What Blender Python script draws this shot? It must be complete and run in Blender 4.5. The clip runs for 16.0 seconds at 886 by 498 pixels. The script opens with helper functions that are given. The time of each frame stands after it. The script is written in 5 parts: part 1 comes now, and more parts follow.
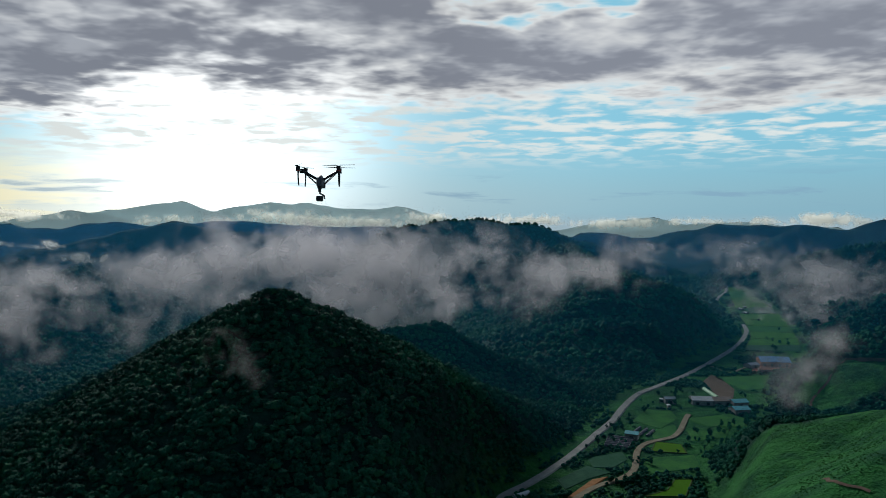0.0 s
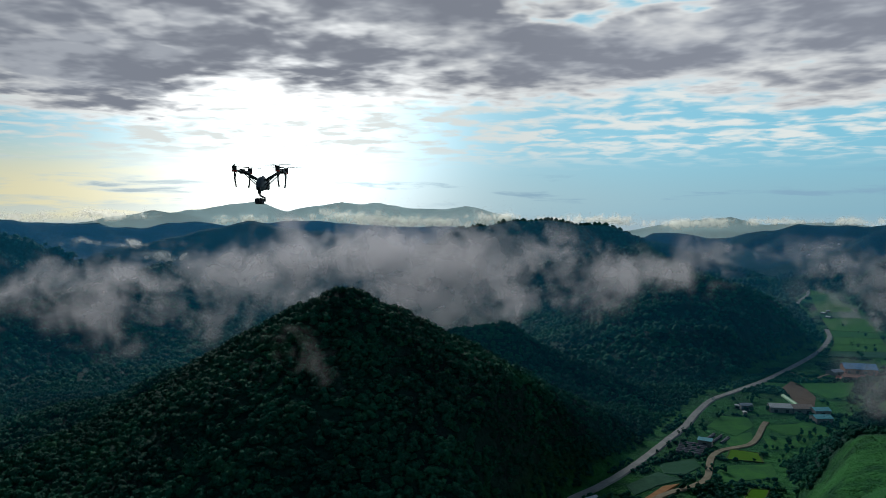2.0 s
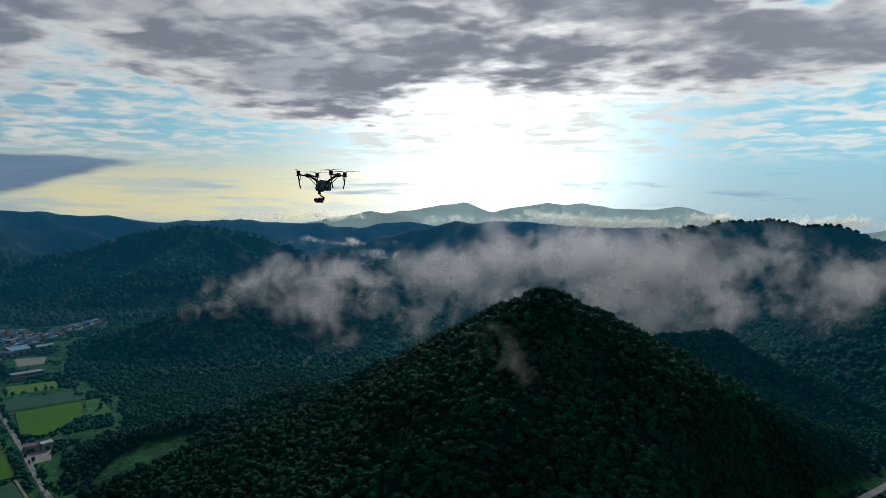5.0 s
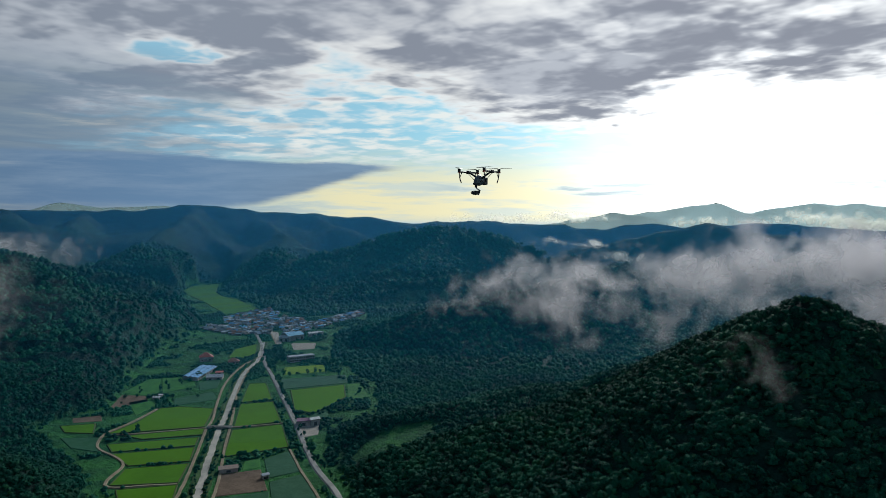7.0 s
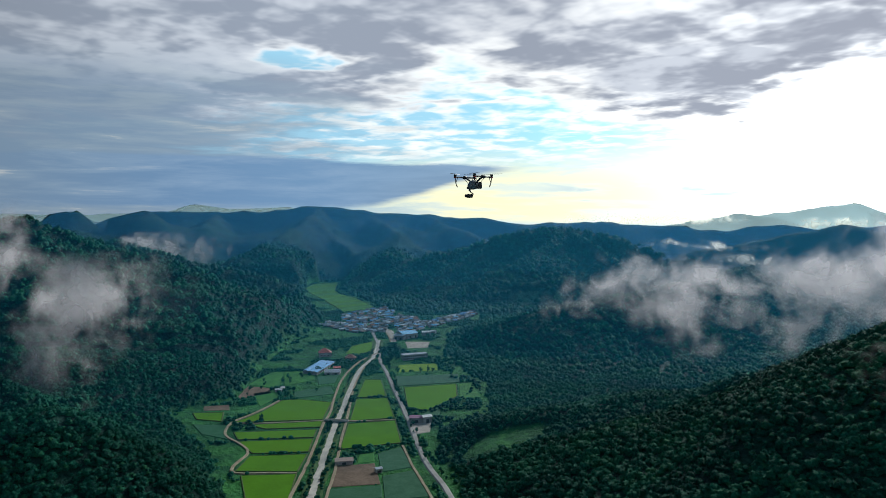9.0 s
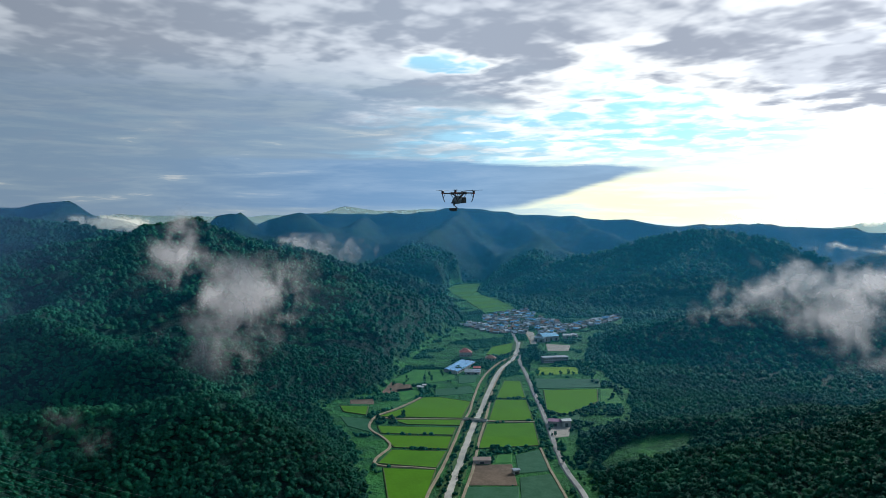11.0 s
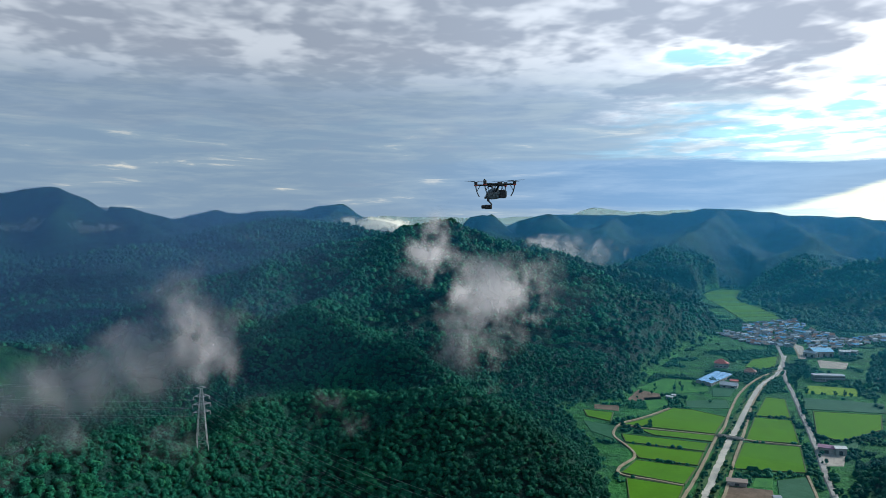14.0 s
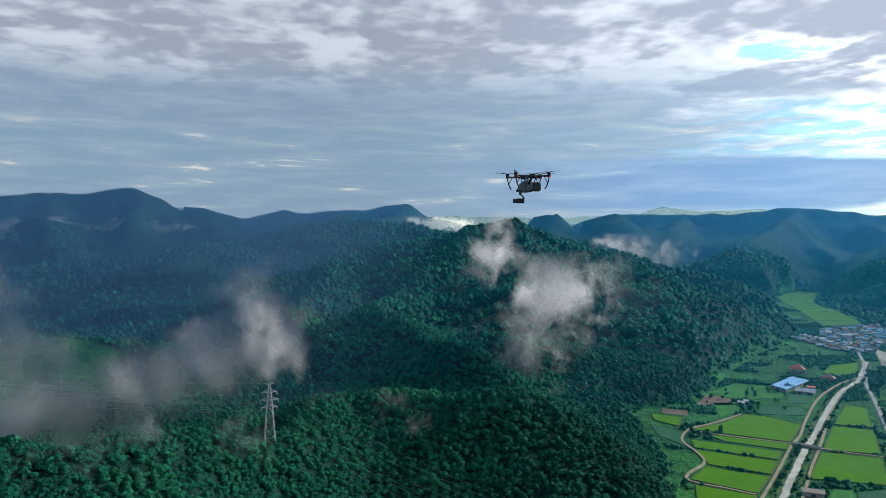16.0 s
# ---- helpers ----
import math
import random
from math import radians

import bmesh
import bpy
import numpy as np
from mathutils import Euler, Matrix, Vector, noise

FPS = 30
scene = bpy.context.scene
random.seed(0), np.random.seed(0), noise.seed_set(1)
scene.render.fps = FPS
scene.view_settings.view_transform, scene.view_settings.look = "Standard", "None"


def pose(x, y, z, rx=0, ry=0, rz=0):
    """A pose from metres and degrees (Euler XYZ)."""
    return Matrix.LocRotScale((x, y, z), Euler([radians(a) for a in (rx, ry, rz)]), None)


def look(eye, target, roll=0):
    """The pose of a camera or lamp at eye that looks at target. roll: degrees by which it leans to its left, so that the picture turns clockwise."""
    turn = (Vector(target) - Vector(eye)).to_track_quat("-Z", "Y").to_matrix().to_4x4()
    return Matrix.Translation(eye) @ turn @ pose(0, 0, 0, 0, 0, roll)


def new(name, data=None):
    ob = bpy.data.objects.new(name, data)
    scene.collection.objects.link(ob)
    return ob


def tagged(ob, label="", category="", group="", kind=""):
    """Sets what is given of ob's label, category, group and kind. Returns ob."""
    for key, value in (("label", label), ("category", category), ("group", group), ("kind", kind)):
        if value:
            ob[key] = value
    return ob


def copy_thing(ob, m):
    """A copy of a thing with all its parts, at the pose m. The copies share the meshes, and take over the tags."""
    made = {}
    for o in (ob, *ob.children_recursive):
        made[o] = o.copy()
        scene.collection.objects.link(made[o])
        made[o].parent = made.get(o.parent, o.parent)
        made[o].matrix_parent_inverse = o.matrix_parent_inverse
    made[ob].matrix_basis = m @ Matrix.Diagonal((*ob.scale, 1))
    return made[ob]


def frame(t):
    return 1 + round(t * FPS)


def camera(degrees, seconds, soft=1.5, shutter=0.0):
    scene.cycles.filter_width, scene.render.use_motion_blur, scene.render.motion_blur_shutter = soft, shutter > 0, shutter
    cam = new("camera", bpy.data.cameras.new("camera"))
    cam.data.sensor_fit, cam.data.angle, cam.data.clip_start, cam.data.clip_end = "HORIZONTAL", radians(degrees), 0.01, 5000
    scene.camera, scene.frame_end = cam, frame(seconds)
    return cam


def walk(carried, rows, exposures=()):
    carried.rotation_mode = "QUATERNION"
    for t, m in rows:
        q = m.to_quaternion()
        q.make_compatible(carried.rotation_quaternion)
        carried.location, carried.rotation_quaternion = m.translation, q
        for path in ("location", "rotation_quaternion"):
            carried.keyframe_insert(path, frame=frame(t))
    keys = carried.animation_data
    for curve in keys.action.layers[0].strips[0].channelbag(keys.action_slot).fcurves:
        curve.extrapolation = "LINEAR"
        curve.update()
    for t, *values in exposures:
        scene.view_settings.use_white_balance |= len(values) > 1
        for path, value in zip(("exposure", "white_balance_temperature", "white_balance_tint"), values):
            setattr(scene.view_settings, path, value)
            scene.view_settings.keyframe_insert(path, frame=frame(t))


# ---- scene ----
# ---- camera: a slow orbit, about ten metres out, round a hovering drone ----
cam = camera(62.25, 16.0, soft=0.7)
DRONE_Z = 200.45
walk(cam, [(t, pose(x, y, z, 90 + pitch, 0, yaw)) for t, x, y, z, pitch, yaw in (
    (0, 1.36, -8.18, 200.10, -2.74, 0.00),
    (0.5, 1.69, -7.92, 200.10, -2.73, 1.13),
    (1, 2.00, -7.69, 200.11, -2.74, 2.35),
    (1.5, 2.28, -7.51, 200.13, -2.76, 3.79),
    (2, 2.56, -7.36, 200.14, -2.75, 5.38),
    (2.5, 2.86, -7.31, 200.16, -2.76, 7.25),
    (3, 3.17, -7.34, 200.18, -2.74, 9.20),
    (5.5, 5.11, -8.12, 200.06, -2.66, 25.88),
    (6, 5.61, -8.39, 200.02, -2.61, 31.04),
    (6.5, 6.07, -8.56, 199.97, -2.59, 35.77),
    (7, 6.52, -8.60, 199.93, -2.57, 40.04),
    (7.5, 6.93, -8.53, 199.90, -2.54, 43.51),
    (8, 7.47, -8.47, 199.90, -2.54, 45.54),
    (10.5, 11.16, -7.60, 200.04, -2.39, 56.41),
    (11, 11.81, -7.14, 200.10, -2.38, 60.05),
    (11.5, 11.73, -6.28, 200.19, -2.38, 63.32),
    (12, 11.42, -5.34, 200.26, -2.35, 65.25),
    (12.5, 11.04, -4.45, 200.27, -2.35, 67.50),
    (13, 10.67, -3.73, 200.20, -2.32, 70.97),
    (13.5, 10.24, -3.10, 200.15, -2.30, 75.21),
    (14, 9.86, -2.59, 200.09, -2.28, 79.34),
    (14.5, 9.61, -2.37, 200.07, -2.28, 81.26),
    (15, 9.43, -2.24, 200.05, -2.29, 82.38),
    (15.5, 9.26, -2.11, 200.04, -2.28, 83.41),
    (16, 9.18, -1.99, 200.03, -2.29, 84.37),
)], ((0, -0.08, 6050, 8), (3, -0.08, 6050, 8), (5.5, 0.02, 6050, 8), (8, 0.62, 6050, 8), (10.5, 0.98, 6050, 8), (13, 1.24, 6050, 8), (16, 1.40, 6050, 8)))

# ---- world: broken cloud over a low morning sun ----
SUN_YAW, SUN_EL = 21.0, 29.0


class Graph:
    """Shortcuts for wiring shader nodes."""

    def __init__(self, tree):
        self.tree, self.nodes, self.links = tree, tree.nodes, tree.links

    def put(self, socket, value):
        if isinstance(value, bpy.types.NodeSocket):
            self.links.new(value, socket)
        elif isinstance(value, (tuple, list)) and len(value) == 3 and socket.type == "RGBA":
            socket.default_value = (*value, 1)
        else:
            socket.default_value = value

    def node(self, kind, **sockets):
        n = self.nodes.new(kind)
        for key, value in sockets.items():
            self.put(n.inputs[key.replace("_", " ")], value)
        return n

    def m(self, op, a, b=None, c=None, clamp=False):
        n = self.nodes.new("ShaderNodeMath")
        n.operation, n.use_clamp = op, clamp
        for i, v in enumerate((a, b, c)):
            if v is not None:
                self.put(n.inputs[i], v)
        return n.outputs[0]

    def step(self, v, lo, hi, a=0.0, b=1.0):
        n = self.nodes.new("ShaderNodeMapRange")
        n.interpolation_type = "SMOOTHSTEP"
        for i, s in enumerate((v, lo, hi, a, b)):
            self.put(n.inputs[i], s)
        return n.outputs[0]

    def mix(self, f, a, b, kind="MIX"):
        n = self.nodes.new("ShaderNodeMix")
        n.data_type, n.blend_type, n.clamp_factor = "RGBA", kind, True
        self.put(n.inputs[0], f)
        self.put(n.inputs[6], a)
        self.put(n.inputs[7], b)
        return n.outputs[2]

    def noise(self, vector, scale, detail=4.0, rough=0.5, distort=0.0):
        n = self.nodes.new("ShaderNodeTexNoise")
        if vector is not None:
            self.put(n.inputs["Vector"], vector)
        n.inputs["Scale"].default_value, n.inputs["Detail"].default_value = scale, detail
        n.inputs["Roughness"].default_value, n.inputs["Distortion"].default_value = rough, distort
        return n.outputs["Fac"]


def yaw_dir(yaw, el):
    a, e = radians(yaw), radians(el)
    return Vector((-math.sin(a) * math.cos(e), math.cos(a) * math.cos(e), math.sin(e)))


world = bpy.data.worlds.new("sky")
scene.world = world
world.use_nodes = True
world.node_tree.nodes.clear()
g = Graph(world.node_tree)
way = g.node("ShaderNodeTexCoord").outputs["Generated"]
sep = g.node("ShaderNodeSeparateXYZ", Vector=way)
dx, dy, dz = sep.outputs
el = g.m("MULTIPLY", g.m("ARCSINE", dz), 57.2958)
yaw = g.m("MULTIPLY", g.m("ARCTAN2", g.m("MULTIPLY", dx, -1), dy), 57.2958)
sun_way = yaw_dir(17.0, 6.5)
dot = g.nodes.new("ShaderNodeVectorMath")
dot.operation = "DOT_PRODUCT"
g.put(dot.inputs[0], way)
dot.inputs[1].default_value = sun_way
cosg = g.m("MAXIMUM", dot.outputs["Value"], 0.0)
glow_wide = g.m("POWER", cosg, 14)
glow_near = g.m("POWER", cosg, 70)
# the cloud deck as a level sheet seen from below
flat = g.m("MAXIMUM", g.m("ADD", dz, 0.085), 0.04)
deck = g.node("ShaderNodeCombineXYZ", X=g.m("DIVIDE", dx, flat), Y=g.m("DIVIDE", dy, flat), Z=0.0).outputs[0]
big = g.noise(deck, 0.80, 3, 0.5, 0.6)
fine = g.noise(deck, 2.5, 3, 0.5, 0.4)
small = g.noise(deck, 4.2, 3, 0.5, 0.3)
streak = g.node("ShaderNodeCombineXYZ", X=g.m("MULTIPLY", yaw, 0.13), Y=g.m("MULTIPLY", el, 1.1), Z=3.0).outputs[0]
wisp = g.noise(streak, 1.0, 6, 0.6, 0.3)
tiny = g.noise(deck, 8.0, 2, 0.5, 0.2)
body = g.m("ADD", g.m("MULTIPLY", big, 0.50), g.m("ADD", g.m("MULTIPLY", fine, 0.34), g.m("MULTIPLY", tiny, 0.16)))
edge = g.m("ADD", g.step(el, 4.2, 12.0, -0.25, 0.15), g.m("ADD", g.step(yaw, 55, 80, 0, 0.12), g.m("MULTIPLY", glow_near, -0.02)))
far_round = g.m("MAXIMUM", g.step(yaw, 120, 165), g.step(yaw, -105, -145))
edge = g.m("ADD", edge, g.m("MULTIPLY", far_round, 0.1))
body = g.m("ADD", body, edge)


def patch(at_yaw, at_el, wide, tall):
    """A soft-edged place in the sky, one in its middle."""
    u = g.m("DIVIDE", g.m("SUBTRACT", yaw, at_yaw), wide)
    v = g.m("DIVIDE", g.m("SUBTRACT", el, at_el), tall)
    torn = g.m("MULTIPLY", g.m("SUBTRACT", g.m("ADD", fine, small), 1.0), 3.2)
    return g.step(g.m("ADD", torn, g.m("ADD", g.m("MULTIPLY", u, u), g.m("MULTIPLY", v, v))), 1.3, -0.2)


# a tongue of thick cloud hanging below the deck, and gaps torn in it
body = g.m("ADD", body, g.m("MULTIPLY", patch(31.5, 8.6, 8.0, 3.6), 0.15))
body = g.m("SUBTRACT", body, g.m("MULTIPLY", patch(58.5, 12.2, 5.0, 1.1), 0.20))
body = g.m("SUBTRACT", body, g.m("MULTIPLY", patch(47.0, 10.5, 10.0, 3.0), 0.09))
body = g.m("SUBTRACT", body, g.m("MULTIPLY", patch(-6.0, 15.5, 9.0, 1.5), 0.18))
cover = g.step(body, 0.41, 0.54)
thick = g.step(body, 0.45, 0.66)
# clear sky
air = g.nodes.new("ShaderNodeTexSky")
air.sky_type, air.sun_disc = "NISHITA", False
air.sun_elevation, air.sun_rotation = radians(SUN_EL), radians(-SUN_YAW)
blue = g.mix(0.9, g.mix(1.0, air.outputs[0], (0.10, 0.10, 0.10), "MULTIPLY"), g.mix(g.step(el, 0.5, 6.0), (0.27, 0.52, 0.63), (0.25, 0.62, 0.77)))
warm = g.m("MULTIPLY", g.m("MULTIPLY", g.step(yaw, 14, 28), g.step(yaw, 62, 46)), g.step(el, 6.5, 1.5))
blue = g.mix(g.step(yaw, 36, 56, 0.0, 0.6), blue, (0.36, 0.54, 0.66))
blue = g.mix(warm, blue, g.mix(g.step(wisp, 0.44, 0.62), (0.94, 0.84, 0.50), (0.70, 0.74, 0.62)))
shine = g.m("ADD", g.m("MULTIPLY", glow_near, 1.6), g.m("MULTIPLY", glow_wide, 0.18))
lit = g.nodes.new("ShaderNodeVectorMath")
lit.operation = "SCALE"
lit.inputs[0].default_value = (1.0, 0.97, 0.9)
g.put(lit.inputs[3], shine)
clear = g.mix(1.0, blue, lit.outputs[0], "ADD")
# little broken clouds in the clear belt
scrap = g.m("MULTIPLY", g.step(g.m("ADD", g.m("MULTIPLY", small, 0.6), g.m("MULTIPLY", wisp, 0.4)), 0.44, 0.60), g.m("MULTIPLY", g.step(el, 3.0, 5.5), g.step(yaw, 75, 55)))
clear = g.mix(g.m("MULTIPLY", scrap, 0.88), clear, (0.98, 0.95, 0.86))
# cloud: bright thin edges, grey bellies, thin parts darker away from the sun
belly = g.mix(g.step(yaw, 15, 75), (0.285, 0.295, 0.335), (0.28, 0.31, 0.365))
puff = g.step(g.m("ADD", g.m("MULTIPLY", fine, 0.45), g.m("ADD", g.m("MULTIPLY", tiny, 0.22), g.m("MULTIPLY", big, 0.33))), 0.565, 0.435)
belly = g.mix(g.m("MULTIPLY", puff, g.m("MULTIPLY", g.step(yaw, 8, 34, 0.6, 0.92), g.step(yaw, 52, 80, 1.0, 0.72))), belly, g.mix(g.step(yaw, 40, 80), (0.53, 0.54, 0.57), (0.66, 0.68, 0.71)))
# unseen sky behind is darkened so slopes facing the camera get less light
belly = g.mix(far_round, belly, (0.05, 0.058, 0.07))
thin = g.mix(g.step(yaw, 40, 95), (0.95, 0.92, 0.86), (0.62, 0.66, 0.72))
thin = g.mix(1.0, thin, lit.outputs[0], "ADD")
cloud = g.mix(thick, thin, belly)
sky = g.mix(cover, clear, cloud)
# grey-blue layer cloud filling the belt away from the sun, with pale streaks in it
pall = g.m("MULTIPLY", g.step(g.m("ADD", yaw, g.m("MULTIPLY", wisp, 34)), 66, 86), g.step(el, 13.0, 8.5))
layer = g.mix(g.step(wisp, 0.42, 0.66), (0.20, 0.27, 0.355), (0.26, 0.325, 0.385))
layer = g.mix(g.m("MULTIPLY", g.step(wisp, 0.60, 0.72), g.step(el, 8, 4)), layer, (0.72, 0.66, 0.56))
sky = g.mix(g.m("MULTIPLY", pall, 0.95), sky, layer)
# a long dark bank low over the ridges, ending in a point towards the sun
rag = g.m("MULTIPLY", g.m("SUBTRACT", wisp, 0.5), 1.6)
top = g.m("ADD", g.step(yaw, 40, 60, 3.8, 4.6), rag)
low = g.m("ADD", g.step(yaw, 41, 57, 3.9, 0.6), g.m("MULTIPLY", rag, 0.9))
bank = g.m("MULTIPLY", g.step(g.m("SUBTRACT", top, el), -0.15, 0.3), g.step(g.m("SUBTRACT", el, low), -0.2, 0.5))
bank = g.m("MULTIPLY", bank, g.m("MULTIPLY", g.step(yaw, 40.5, 44), g.step(yaw, 88, 66)))
sky = g.mix(g.m("MULTIPLY", bank, 0.92), sky, g.mix(g.step(wisp, 0.36, 0.66), (0.14, 0.24, 0.38), (0.20, 0.30, 0.43)))
# thin streaks over the horizon
line = g.m("MULTIPLY", g.step(wisp, 0.54, 0.68), g.m("MULTIPLY", g.step(el, 0.4, 1.2), g.step(el, 3.6, 1.8)))
line = g.m("MULTIPLY", line, g.m("SUBTRACT", 1.0, g.step(yaw, 36, 44)))
sky = g.mix(g.m("MULTIPLY", line, 0.6), sky, (0.27, 0.42, 0.56))
# duller away from the sun
dull = g.m("MULTIPLY", g.step(yaw, 56, 94, 1.0, 0.67), g.m("MULTIPLY", g.step(yaw, 28, 46, 1.20, 1.06), g.step(yaw, 5, -12, 1.0, 1.15)))
sky = g.mix(1.0, sky, g.node("ShaderNodeCombineXYZ", X=dull, Y=dull, Z=dull).outputs[0], "MULTIPLY")
# unseen sky overhead is a dim blue, set to hold down the ambient light
sky = g.mix(g.step(el, 20, 48, 0, 0.95), sky, (0.07, 0.145, 0.22))
# mist to the horizon
sky = g.mix(g.step(el, 0.3, -1.2), sky, (0.55, 0.70, 0.76))
back = g.node("ShaderNodeBackground", Color=sky, Strength=0.66)
g.links.new(back.outputs[0], g.node("ShaderNodeOutputWorld").inputs["Surface"])

sun = new("sun", bpy.data.lights.new("sun", "SUN"))
sun.data.energy, sun.data.angle, sun.data.color = 2.8, radians(20), (1.0, 0.96, 0.86)
sun.matrix_world = look((0, 0, 900), Vector((0, 0, 900)) - yaw_dir(SUN_YAW, SUN_EL))

# ---- materials ----
def material(name, rough=0.8, metal=0.0):
    mat = bpy.data.materials.new(name)
    mat.use_nodes = True
    shader = mat.node_tree.nodes["Principled BSDF"]
    shader.inputs["Roughness"].default_value, shader.inputs["Metallic"].default_value = rough, metal
    shader.inputs["Specular IOR Level"].default_value = 0.25
    return mat, Graph(mat.node_tree), shader


def place(gr):
    return gr.node("ShaderNodeNewGeometry").outputs["Position"]


def bump(gr, shader, height, strength, distance):
    n = gr.node("ShaderNodeBump", Height=height, Strength=strength, Distance=distance)
    gr.links.new(n.outputs[0], shader.inputs["Normal"])


def mottled(name, a, b, size, rough=0.8, metal=0.0, relief=0.0, c=None):
    """Two colours in patches of the given size, with finer grain, and a third by object."""
    mat, gr, sh = material(name, rough, metal)
    if rough > 0.79:
        sh.inputs["Specular IOR Level"].default_value = 0.06
    p = place(gr)
    v = gr.m("ADD", gr.m("MULTIPLY", gr.noise(p, 1.0 / size, 4, 0.6), 0.6), gr.m("MULTIPLY", gr.noise(p, 7.0 / size, 4, 0.6), 0.4))
    col = gr.mix(gr.step(v, 0.36, 0.64), a, b)
    if c:
        col = gr.mix(gr.node("ShaderNodeObjectInfo").outputs["Random"], col, gr.mix(gr.step(v, 0.36, 0.64), c, b))
    gr.put(sh.inputs["Base Color"], col)
    if relief:
        bump(gr, sh, v, 0.6, relief)
    return mat


def foliage_material(name, dark, light):
    mat, gr, sh = material(name, 0.75)
    sh.inputs["Specular IOR Level"].default_value = 0.05
    p = place(gr)
    leaf, spray = gr.noise(p, 0.7, 6, 0.72), gr.noise(p, 3.0, 3, 0.7)
    stand = gr.noise(p, 0.012, 4, 0.6)
    own = gr.node("ShaderNodeNewGeometry").outputs["Random Per Island"]
    # noise puts dark gaps and light tops into the leaf colour, as shade would
    tex = gr.m("ADD", gr.m("MULTIPLY", leaf, 0.6), gr.m("MULTIPLY", spray, 0.4))
    f = gr.m("ADD", gr.m("MULTIPLY", own, 0.24), gr.m("ADD", gr.m("MULTIPLY", gr.step(tex, 0.40, 0.60), 0.52), gr.m("MULTIPLY", gr.step(stand, 0.35, 0.65), 0.30)))
    col = gr.mix(gr.step(f, 0.12, 1.0), dark, light)
    col = gr.mix(gr.m("MULTIPLY", gr.step(stand, 0.52, 0.68), gr.step(f, 0.3, 1.0, 0.1, 0.6)), col, (light[0] * 1.7, light[1] * 1.05, light[2] * 0.65))
    gr.put(sh.inputs["Base Color"], gr.mix(gr.m("MULTIPLY", gr.step(own, 0.86, 1.0), 0.5), col, (0.032, 0.145, 0.050)))
    bump(gr, sh, tex, 1.0, 2.5)
    return mat


M_LEAF = foliage_material("woodland_leaves", (0.002, 0.040, 0.034), (0.017, 0.158, 0.090))
M_TUFT = foliage_material("rough_grass", (0.010, 0.070, 0.018), (0.032, 0.140, 0.028))
# leaf colours of the far trees, duller and bluer than M_LEAF
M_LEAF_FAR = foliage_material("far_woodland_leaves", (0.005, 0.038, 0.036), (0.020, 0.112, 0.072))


def terrain_material():
    mat, gr, sh = material("hillside", 0.9)
    sh.inputs["Specular IOR Level"].default_value = 0.1
    p = place(gr)
    canopy = gr.noise(p, 0.055, 6, 0.75)
    stand = gr.noise(p, 0.006, 5, 0.6)
    # wood colour is darkened to stand for the shade trees cast on themselves
    wood = gr.mix(gr.step(gr.m("ADD", gr.m("MULTIPLY", canopy, 0.6), gr.m("MULTIPLY", stand, 0.4)), 0.40, 0.60), (0.0022, 0.018, 0.018), (0.009, 0.054, 0.038))
    blade = gr.noise(p, 0.035, 8, 0.75)
    grass = gr.mix(gr.step(gr.m("ADD", gr.m("MULTIPLY", blade, 0.75), gr.m("MULTIPLY", stand, 0.25)), 0.40, 0.60), (0.006, 0.066, 0.026), (0.028, 0.150, 0.034))
    a = gr.nodes.new("ShaderNodeAttribute")
    a.attribute_name = "open_ground"
    gr.put(sh.inputs["Base Color"], gr.mix(a.outputs["Fac"], wood, grass))
    bump(gr, sh, canopy, 1.0, 12.0)
    return mat


M_GROUND = terrain_material()

# ---- the land: ridges and flat valley floors ----
def lattice(ix, iy, seed):
    v = np.sin(ix * 127.1 + iy * 311.7 + seed * 74.7) * 43758.5453
    return v - np.floor(v)


def value_noise(x, y, size, seed):
    u, v = x / size, y / size
    iu, iv = np.floor(u), np.floor(v)
    fu, fv = u - iu, v - iv
    fu, fv = fu * fu * (3 - 2 * fu), fv * fv * (3 - 2 * fv)
    a, b = lattice(iu, iv, seed), lattice(iu + 1, iv, seed)
    c, d = lattice(iu, iv + 1, seed), lattice(iu + 1, iv + 1, seed)
    return a + (b - a) * fu + (c - a) * fv + (a - b - c + d) * fu * fv - 0.5


RIDGES = []


def ridge(name, slope, *points):
    RIDGES.append((name, slope, points))


ridge("hill_a", 0.62, (-484, 405, 5), (-421, 470, 25), (-326, 516, 48), (-246, 526, 77), (-181, 520, 111), (-147, 510, 133), (-116, 498, 147), (-88, 514, 133), (-42, 550, 105), (2, 577, 78), (55, 605, 46))
ridge("hill_a_flank", 0.36, (-440, 455, 20), (-421, 470, 25), (-326, 516, 48), (-246, 526, 77), (-185, 521, 107))
ridge("spur_b", 0.6, (-61, 850, 64), (-8, 862, 69), (45, 841, 44), (106, 805, 24), (164, 775, 4), (187, 760, 1))
ridge("hill_c", 0.62, (123, 1065, 19), (186, 1096, 65), (239, 1107, 95), (282, 1107, 103), (344, 1111, 90), (415, 1140, 60), (469, 1162, 28), (493, 1179, 6))
ridge("hill_c_back", 0.5, (282, 1107, 103), (293, 1361, 100), (293, 1667, 127), (179, 1683, 101), (88, 1690, 87))
ridge("mount_b", 0.45, (-241, 2178, 97), (-149, 2187, 161), (-104, 2189, 175), (-77, 2190, 169), (-5, 2192, 183), (113, 2189, 186), (201, 2233, 167), (293, 2273, 165), (387, 2310, 134), (501, 2339, 104), (616, 2363, 70), (705, 2182, 30), (720, 1965, 8))
ridge("hill_right", 0.5, (1036, 1704, 133), (968, 1743, 122), (882, 1787, 99), (774, 1728, 52))
